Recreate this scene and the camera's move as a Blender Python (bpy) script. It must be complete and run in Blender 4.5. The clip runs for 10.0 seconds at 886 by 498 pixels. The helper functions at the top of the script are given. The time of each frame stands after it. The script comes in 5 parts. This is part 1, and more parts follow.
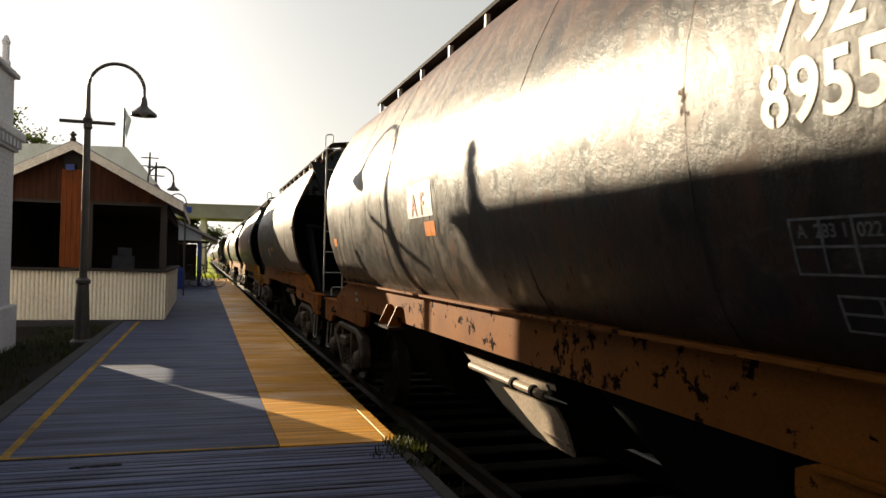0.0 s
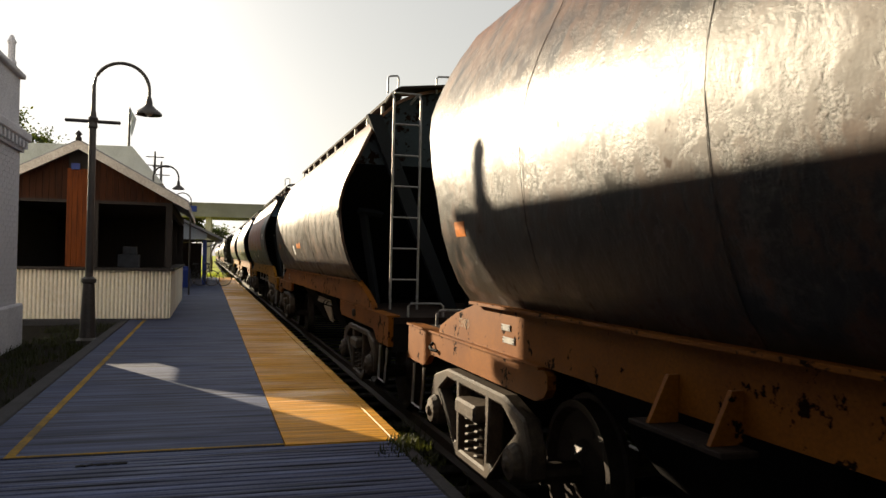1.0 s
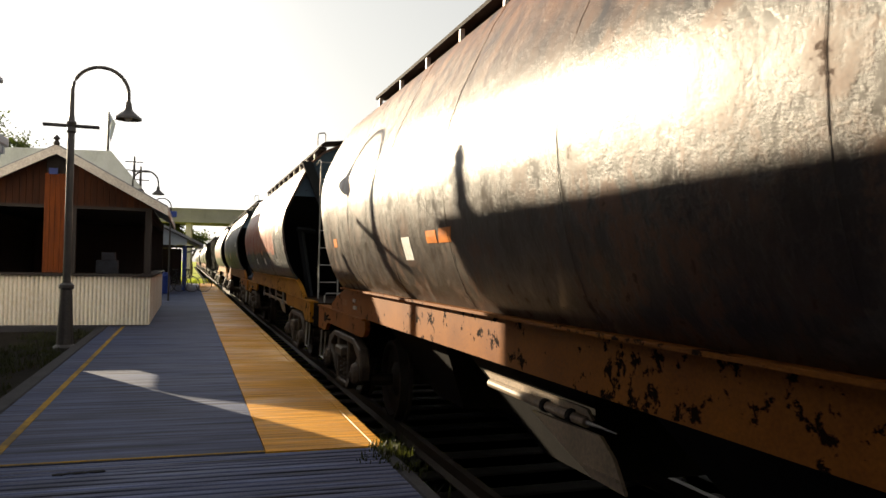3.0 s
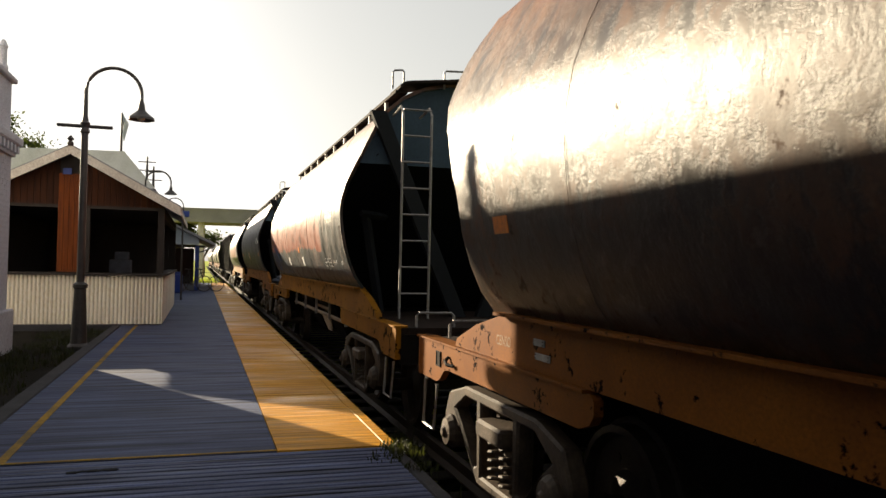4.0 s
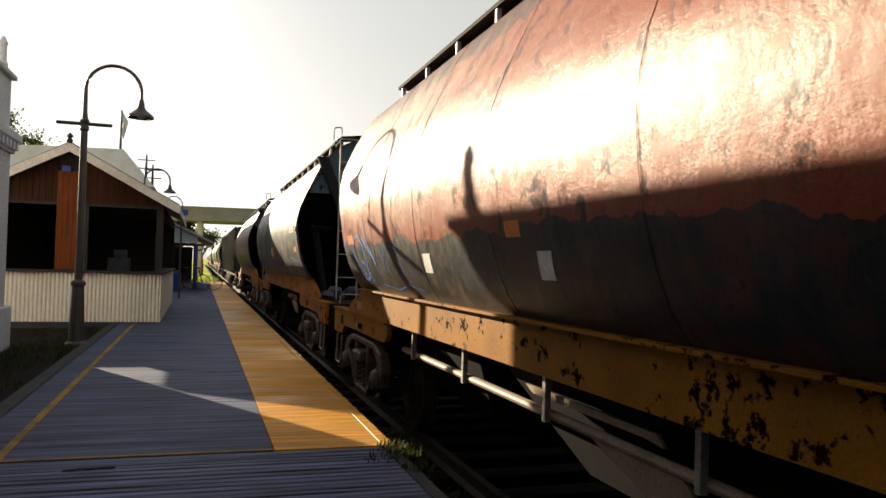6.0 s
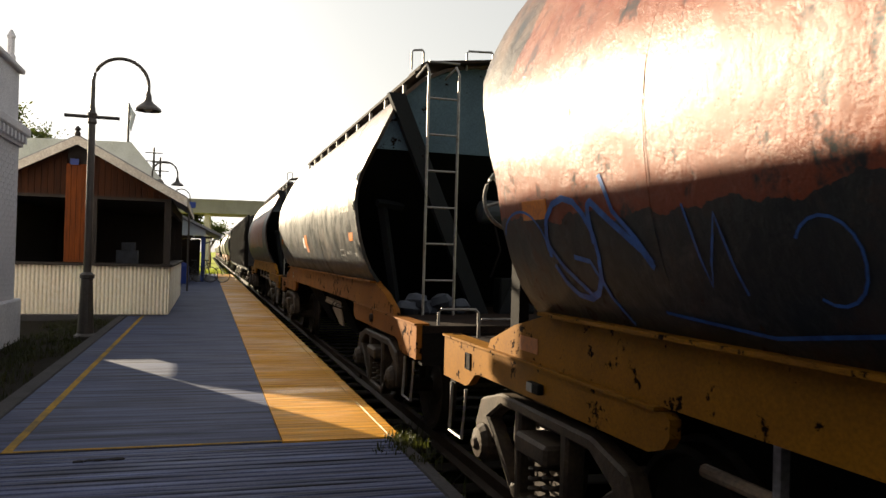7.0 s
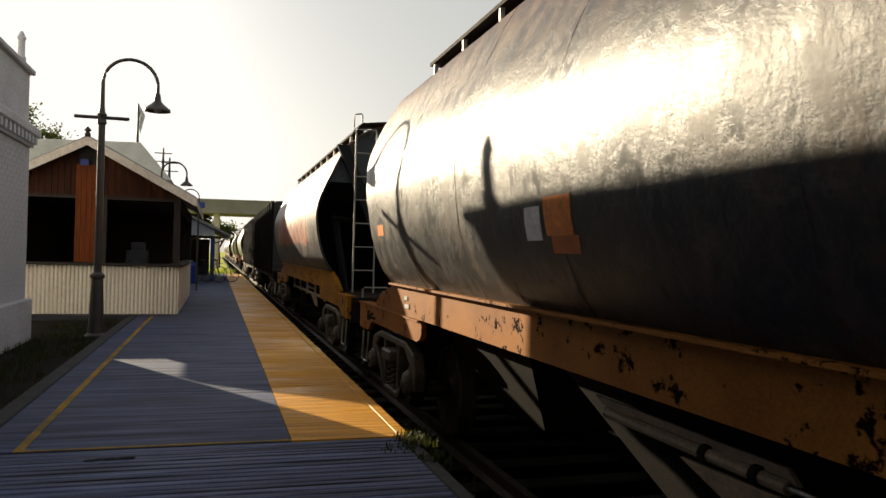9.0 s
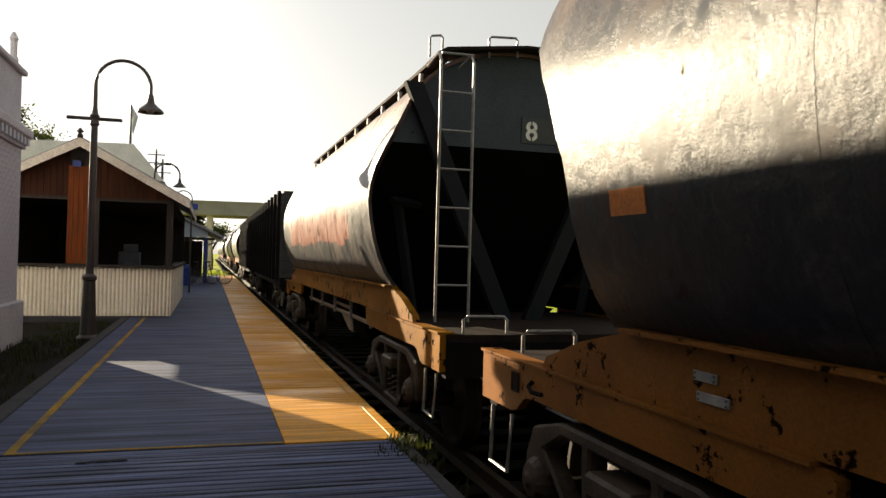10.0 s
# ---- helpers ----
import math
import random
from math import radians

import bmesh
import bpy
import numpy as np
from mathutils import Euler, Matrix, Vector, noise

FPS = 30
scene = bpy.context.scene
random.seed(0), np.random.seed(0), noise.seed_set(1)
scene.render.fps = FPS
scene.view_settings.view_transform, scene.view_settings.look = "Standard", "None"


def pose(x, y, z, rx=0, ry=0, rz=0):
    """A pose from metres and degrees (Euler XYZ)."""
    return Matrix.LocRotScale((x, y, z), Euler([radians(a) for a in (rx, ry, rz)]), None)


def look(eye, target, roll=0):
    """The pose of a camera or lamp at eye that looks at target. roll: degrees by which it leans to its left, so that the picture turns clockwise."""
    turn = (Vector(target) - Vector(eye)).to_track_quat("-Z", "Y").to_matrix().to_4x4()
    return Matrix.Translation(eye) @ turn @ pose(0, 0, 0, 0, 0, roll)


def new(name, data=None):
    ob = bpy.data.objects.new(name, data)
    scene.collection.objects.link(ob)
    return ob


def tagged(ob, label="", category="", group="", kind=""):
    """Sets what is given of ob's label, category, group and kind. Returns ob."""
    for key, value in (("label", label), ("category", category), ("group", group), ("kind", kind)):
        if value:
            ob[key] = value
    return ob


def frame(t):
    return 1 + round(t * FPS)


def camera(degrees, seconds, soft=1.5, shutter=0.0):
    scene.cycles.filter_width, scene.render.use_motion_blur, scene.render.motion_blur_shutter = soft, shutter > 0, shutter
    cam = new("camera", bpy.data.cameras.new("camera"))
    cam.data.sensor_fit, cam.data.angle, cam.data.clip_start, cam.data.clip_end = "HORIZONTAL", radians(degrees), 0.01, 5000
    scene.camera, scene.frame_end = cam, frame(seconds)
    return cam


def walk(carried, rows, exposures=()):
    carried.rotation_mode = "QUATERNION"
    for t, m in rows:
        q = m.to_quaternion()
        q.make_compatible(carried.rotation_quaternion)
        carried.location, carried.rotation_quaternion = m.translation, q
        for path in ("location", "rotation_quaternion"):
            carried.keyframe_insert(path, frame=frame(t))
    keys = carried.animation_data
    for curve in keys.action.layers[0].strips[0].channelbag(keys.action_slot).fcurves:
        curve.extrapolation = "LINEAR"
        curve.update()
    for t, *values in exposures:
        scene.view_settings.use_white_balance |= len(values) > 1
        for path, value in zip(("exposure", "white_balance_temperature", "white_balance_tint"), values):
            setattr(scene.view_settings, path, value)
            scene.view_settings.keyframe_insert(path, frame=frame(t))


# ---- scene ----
cam = camera(60.0, 10.0, soft=1.5, shutter=0.05)
EYE = (0.0, 0.0, 1.35)
# seconds, yaw, pitch, roll of the held camera; it stands on the platform
TURNS = [
    (0.0, -17.32, 0.90, -1.23),
    (0.5, -16.78, 0.99, -1.25),
    (1.0, -16.97, 0.79, -1.17),
    (1.5, -16.98, 1.06, -1.27),
    (2.0, -17.61, 1.01, -1.23),
    (3.5, -18.37, 1.34, -1.17),
    (4.0, -17.49, 1.21, -1.20),
    (4.5, -17.31, 1.26, -1.33),
    (5.0, -17.44, 1.78, -1.52),
    (5.5, -17.68, 1.63, -1.59),
    (7.0, -17.07, 0.64, -1.56),
    (7.5, -16.76, 0.77, -1.39),
    (8.0, -16.63, 1.04, -1.60),
    (8.5, -16.68, 1.06, -1.51),
    (9.0, -16.44, 0.57, -1.43),
    (9.5, -16.69, 0.37, -1.36),
    (10.0, -16.92, 0.74, -1.51),
]
# the film camera opens up while dark wagon ends fill its view
EXPOSURES = [(0.0, 1.18), (1.0, 1.22), (1.5, 1.40), (2.0, 1.75), (2.4, 1.75), (3.3, 1.28), (3.5, 1.22), (4.0, 1.30), (4.5, 1.58), (5.0, 1.70), (5.5, 1.45), (6.2, 1.28), (7.0, 1.48), (7.5, 1.72), (8.0, 1.72), (8.5, 1.28), (9.0, 1.10), (9.5, 1.15), (10.0, 1.35)]
walk(cam, [(t, pose(*EYE, 90 + p, r, y)) for t, y, p, r in TURNS], EXPOSURES)

# ---------------------------------------------------------------- light
SUN_AZ, SUN_EL = 28.5, 14.5          # degrees to the left of the track, above the horizon
sun_way = Vector((-math.sin(radians(SUN_AZ)) * math.cos(radians(SUN_EL)),
                  math.cos(radians(SUN_AZ)) * math.cos(radians(SUN_EL)), math.sin(radians(SUN_EL))))
world = bpy.data.worlds.new("sky")
scene.world = world
world.use_nodes = True
wn = world.node_tree.nodes
sky = wn.new("ShaderNodeTexSky")
sky.sky_type, sky.sun_disc = "NISHITA", False
sky.sun_elevation, sky.sun_rotation = radians(SUN_EL), radians(-SUN_AZ)
sky.air_density, sky.dust_density, sky.ozone_density = 1.5, 3.0, 1.0
wn["Background"].inputs["Strength"].default_value = 0.052
haze = wn.new("ShaderNodeHueSaturation")          # a milky evening sky, paler than clear air
haze.inputs["Saturation"].default_value = 0.3
world.node_tree.links.new(sky.outputs[0], haze.inputs["Color"])
cap = wn.new("ShaderNodeMix")                     # high thin cloud evens the glow out over the sky
cap.data_type, cap.blend_type = "RGBA", "DARKEN"
cap.inputs[0].default_value = 1.0
cap.inputs[7].default_value = (10.0, 9.6, 9.0, 1)
veil = wn.new("ShaderNodeMix")
veil.data_type = "RGBA"
veil.inputs[0].default_value = 0.3
veil.inputs[7].default_value = (9.0, 8.7, 8.1, 1)
world.node_tree.links.new(haze.outputs[0], cap.inputs[6])
world.node_tree.links.new(cap.outputs[2], veil.inputs[6])
world.node_tree.links.new(veil.outputs[2], wn["Background"].inputs["Color"])
sun = new("sun", bpy.data.lights.new("sun", "SUN"))
sun.data.energy, sun.data.angle, sun.data.color = 5.0, radians(0.4), (1.0, 0.83, 0.58)
sun.matrix_basis = look(sun_way * 60, (0, 0, 0))

# ---------------------------------------------------------------- materials
def ramp(nt, fac, a, b, ca=(0, 0, 0, 1), cb=(1, 1, 1, 1)):
    n = nt.nodes.new("ShaderNodeValToRGB")
    n.color_ramp.elements[0].position, n.color_ramp.elements[1].position = a, b
    n.color_ramp.elements[0].color, n.color_ramp.elements[1].color = ca, cb
    nt.links.new(fac, n.inputs["Fac"])
    return n.outputs["Color"]


def tex(nt, coord, scale, detail=5.0, stretch=(1, 1, 1), rough=0.6):
    mp = nt.nodes.new("ShaderNodeMapping")
    mp.inputs["Scale"].default_value = stretch
    nt.links.new(coord, mp.inputs["Vector"])
    n = nt.nodes.new("ShaderNodeTexNoise")
    n.inputs["Scale"].default_value, n.inputs["Detail"].default_value = scale, detail
    n.inputs["Roughness"].default_value = rough
    nt.links.new(mp.outputs[0], n.inputs["Vector"])
    return n.outputs["Fac"]


def mix(nt, fac, a, b, mode="MIX"):
    n = nt.nodes.new("ShaderNodeMix")
    n.data_type, n.blend_type = "RGBA", mode
    for sock, v in ((n.inputs[0], fac), (n.inputs[6], a), (n.inputs[7], b)):
        if isinstance(v, (int, float)):
            sock.default_value = v
        elif isinstance(v, tuple):
            sock.default_value = (*v[:3], 1)
        else:
            nt.links.new(v, sock)
    return n.outputs[2]


def math_node(nt, op, a, b=0.0):
    n = nt.nodes.new("ShaderNodeMath")
    n.operation = op
    for sock, v in zip(n.inputs, (a, b)):
        if isinstance(v, (int, float)):
            sock.default_value = v
        else:
            nt.links.new(v, sock)
    return n.outputs[0]


def start(name):
    m = bpy.data.materials.new(name)
    m.use_nodes = True
    nt = m.node_tree
    return m, nt, nt.nodes["Principled BSDF"], nt.nodes.new("ShaderNodeTexCoord").outputs["Object"]


def bump(nt, bs, height, strength, dist=0.01):
    b = nt.nodes.new("ShaderNodeBump")
    b.inputs["Strength"].default_value, b.inputs["Distance"].default_value = strength, dist
    nt.links.new(height, b.inputs["Height"])
    nt.links.new(b.outputs[0], bs.inputs["Normal"])


def mat(name, c1, c2, scale=2.0, rough=0.7, bumps=0.3, metal=0.0, stretch=(1, 1, 1), spec=0.5, fine=40.0, vary=0.0):
    """Two colours mottled at two scales, with fine relief; vary: brightness from piece to piece."""
    m, nt, bs, co = start(name)
    big, small = tex(nt, co, scale, 4, stretch), tex(nt, co, fine, 3, stretch)
    col = mix(nt, ramp(nt, big, 0.35, 0.65), c1, c2)
    col = mix(nt, 0.35, col, ramp(nt, small, 0.25, 0.75), "OVERLAY")
    if vary:
        oi = nt.nodes.new("ShaderNodeObjectInfo")
        k = math_node(nt, "ADD", math_node(nt, "MULTIPLY", oi.outputs["Random"], vary), 1 - vary / 2)
        cv = nt.nodes.new("ShaderNodeCombineColor")
        for i in range(3):
            nt.links.new(k, cv.inputs[i])
        col = mix(nt, 1.0, col, cv.outputs[0], "MULTIPLY")
    nt.links.new(col, bs.inputs["Base Color"])
    r = math_node(nt, "ADD", math_node(nt, "MULTIPLY", small, 0.25), rough - 0.12)
    nt.links.new(r, bs.inputs["Roughness"])
    bs.inputs["Metallic"].default_value = metal
    bs.inputs["Specular IOR Level"].default_value = spec
    if bumps:
        bump(nt, bs, small, bumps, 0.008)
    return m


def wagon_paint(name, base, second, rust, rust_amount=0.5, band=None, gloss=0.40):
    """Worn gloss paint on sheet steel: streaks down the sheet, rust from the roof and the lower edge, a faded band."""
    m, nt, bs, co = start(name)
    sep = nt.nodes.new("ShaderNodeSeparateXYZ")
    nt.links.new(co, sep.inputs[0])
    z, y = sep.outputs["Z"], sep.outputs["Y"]
    big = tex(nt, co, 0.8, 5)
    bs.inputs["Specular IOR Level"].default_value = 0.3
    streak = tex(nt, co, 5.0, 5, (1, 1, 0.12))
    chips = tex(nt, co, 5.5, 8, (1, 1, 0.8), 0.72)
    fine = tex(nt, co, 60, 4)
    col = mix(nt, ramp(nt, big, 0.38, 0.62), base, second)
    if band:
        colour, z0, z1, y0, y1 = band
        edge = math_node(nt, "MULTIPLY", math_node(nt, "SUBTRACT", tex(nt, co, 2.0, 6, (1, 1, 0.6)), 0.5), 0.35)
        zz = math_node(nt, "ADD", z, edge)
        inside = math_node(nt, "MULTIPLY", math_node(nt, "GREATER_THAN", zz, z0), math_node(nt, "LESS_THAN", zz, z1))
        yy = math_node(nt, "ADD", y, edge)
        inside = math_node(nt, "MULTIPLY", inside, math_node(nt, "GREATER_THAN", yy, y0))
        inside = math_node(nt, "MULTIPLY", inside, math_node(nt, "LESS_THAN", yy, y1))
        worn = math_node(nt, "MULTIPLY", inside, ramp(nt, chips, 0.36, 0.46))
        col = mix(nt, worn, col, colour)
    col = mix(nt, math_node(nt, "MULTIPLY", ramp(nt, streak, 0.48, 0.75), 0.16), col, (0.14, 0.125, 0.10))
    scuffs = math_node(nt, "MULTIPLY", ramp(nt, tex(nt, co, 3.2, 9, (1, 0.7, 1.3), 0.75), 0.56, 0.62), 0.14)
    col = mix(nt, scuffs, col, (0.20, 0.17, 0.14))
    # rust high on the shoulder, in chips and along the bottom edge
    high = math_node(nt, "MULTIPLY", ramp(nt, math_node(nt, "SUBTRACT", z, 2.6), 0.1, 1.0), ramp(nt, streak, 0.30, 0.62))
    col = mix(nt, math_node(nt, "MULTIPLY", high, 0.85 * rust_amount + 0.2), col, rust)
    patina = math_node(nt, "MULTIPLY", ramp(nt, chips, 0.47, 0.60), ramp(nt, big, 0.40, 0.58))
    col = mix(nt, math_node(nt, "MULTIPLY", patina, 0.55 * rust_amount), col, tuple(v * 0.8 for v in rust))
    low = math_node(nt, "SUBTRACT", 1.95, z)
    cut = math_node(nt, "ADD", chips, math_node(nt, "MULTIPLY", math_node(nt, "MAXIMUM", low, 0.0), 0.22))
    spots = ramp(nt, cut, 0.70 - 0.05 * rust_amount, 0.73 - 0.05 * rust_amount)
    col = mix(nt, math_node(nt, "MULTIPLY", spots, 0.9), col, (0.045, 0.022, 0.012))
    col = mix(nt, 0.2, col, ramp(nt, fine, 0.2, 0.8), "OVERLAY")
    nt.links.new(col, bs.inputs["Base Color"])
    r = math_node(nt, "ADD", math_node(nt, "MULTIPLY", streak, 0.22), gloss - 0.11)
    r = math_node(nt, "ADD", r, math_node(nt, "MULTIPLY", spots, 0.3))
    r = math_node(nt, "ADD", r, math_node(nt, "MULTIPLY", math_node(nt, "SUBTRACT", chips, 0.5), 0.55))
    r = math_node(nt, "MAXIMUM", r, 0.22)
    nt.links.new(r, bs.inputs["Roughness"])
    h = math_node(nt, "ADD", math_node(nt, "MULTIPLY", tex(nt, co, 2.2, 3), 1.0), math_node(nt, "MULTIPLY", fine, 0.06))
    h = math_node(nt, "ADD", h, math_node(nt, "MULTIPLY", ramp(nt, chips, 0.42, 0.56), 0.16))
    h = math_node(nt, "ADD", h, math_node(nt, "MULTIPLY", tex(nt, co, 6.0, 5, (1, 1, 0.3), 0.65), 0.14))
    bump(nt, bs, h, 0.42, 0.02)
    return m


def foliage(name, c1, c2, scale):
    """Thin leaves: half of the light comes through them."""
    m, nt, bs, co = start(name)
    col = mix(nt, ramp(nt, tex(nt, co, scale, 4), 0.35, 0.65), c1, c2)
    nt.links.new(col, bs.inputs["Base Color"])
    bs.inputs["Roughness"].default_value = 0.6
    tr = nt.nodes.new("ShaderNodeBsdfTranslucent")
    nt.links.new(mix(nt, 1.0, col, (1.6, 1.7, 0.9), "MULTIPLY"), tr.inputs["Color"])
    ms = nt.nodes.new("ShaderNodeMixShader")
    ms.inputs[0].default_value = 0.5
    nt.links.new(bs.outputs[0], ms.inputs[1])
    nt.links.new(tr.outputs[0], ms.inputs[2])
    nt.links.new(ms.outputs[0], nt.nodes["Material Output"].inputs["Surface"])
    return m


def sill_paint(name, base, second, chip=0.735):
    """Ochre frame paint with dark chips of bare rust."""
    m, nt, bs, co = start(name)
    big, chips, fine = tex(nt, co, 1.5, 4), tex(nt, co, 7.0, 7, (1, 1, 1), 0.7), tex(nt, co, 70, 3)
    patch = tex(nt, co, 0.9, 2)
    col = mix(nt, ramp(nt, big, 0.35, 0.65), base, second)
    cut = math_node(nt, "ADD", chips, math_node(nt, "MULTIPLY", patch, 0.30))
    spots = ramp(nt, cut, chip, chip + 0.02)
    col = mix(nt, spots, col, (0.010, 0.005, 0.003))
    nt.links.new(math_node(nt, "SUBTRACT", 0.10, math_node(nt, "MULTIPLY", spots, 0.09)), bs.inputs["Specular IOR Level"])
    col = mix(nt, 0.3, col, ramp(nt, fine, 0.2, 0.8), "OVERLAY")
    nt.links.new(col, bs.inputs["Base Color"])
    nt.links.new(math_node(nt, "ADD", math_node(nt, "MULTIPLY", fine, 0.2), 0.45), bs.inputs["Roughness"])
    bump(nt, bs, math_node(nt, "SUBTRACT", fine, spots), 0.12, 0.003)
    return m


def broom_concrete(name, c1, c2, lines, mark=0.4, spec=0.25, polish=0.12):
    """Concrete brushed across the walking direction."""
    m, nt, bs, co = start(name)
    big, fine = tex(nt, co, 0.7, 5), tex(nt, co, 55, 3)
    brush = tex(nt, co, lines, 3, (0.05, 1, 1), 0.5)
    bs.inputs["Specular IOR Level"].default_value = spec
    stain = tex(nt, co, 2.2, 6, (1, 1.6, 1), 0.7)
    col = mix(nt, ramp(nt, big, 0.3, 0.7), c1, c2)
    col = mix(nt, math_node(nt, "MULTIPLY", ramp(nt, stain, 0.52, 0.75), 0.45), col, tuple(v * 0.45 for v in c1))
    col = mix(nt, mark, col, ramp(nt, brush, 0.3, 0.7), "OVERLAY")
    col = mix(nt, 0.25, col, ramp(nt, fine, 0.2, 0.8), "OVERLAY")
    nt.links.new(col, bs.inputs["Base Color"])
    damp = ramp(nt, tex(nt, co, 1.6, 4, (0.35, 1, 1)), 0.35, 0.65)
    nt.links.new(math_node(nt, "ADD", math_node(nt, "MULTIPLY", damp, polish), 0.80 - polish), bs.inputs["Roughness"])
    h = math_node(nt, "ADD", math_node(nt, "MULTIPLY", brush, 1.0), math_node(nt, "MULTIPLY", fine, 0.15))
    bump(nt, bs, h, 0.5, 0.02)
    return m


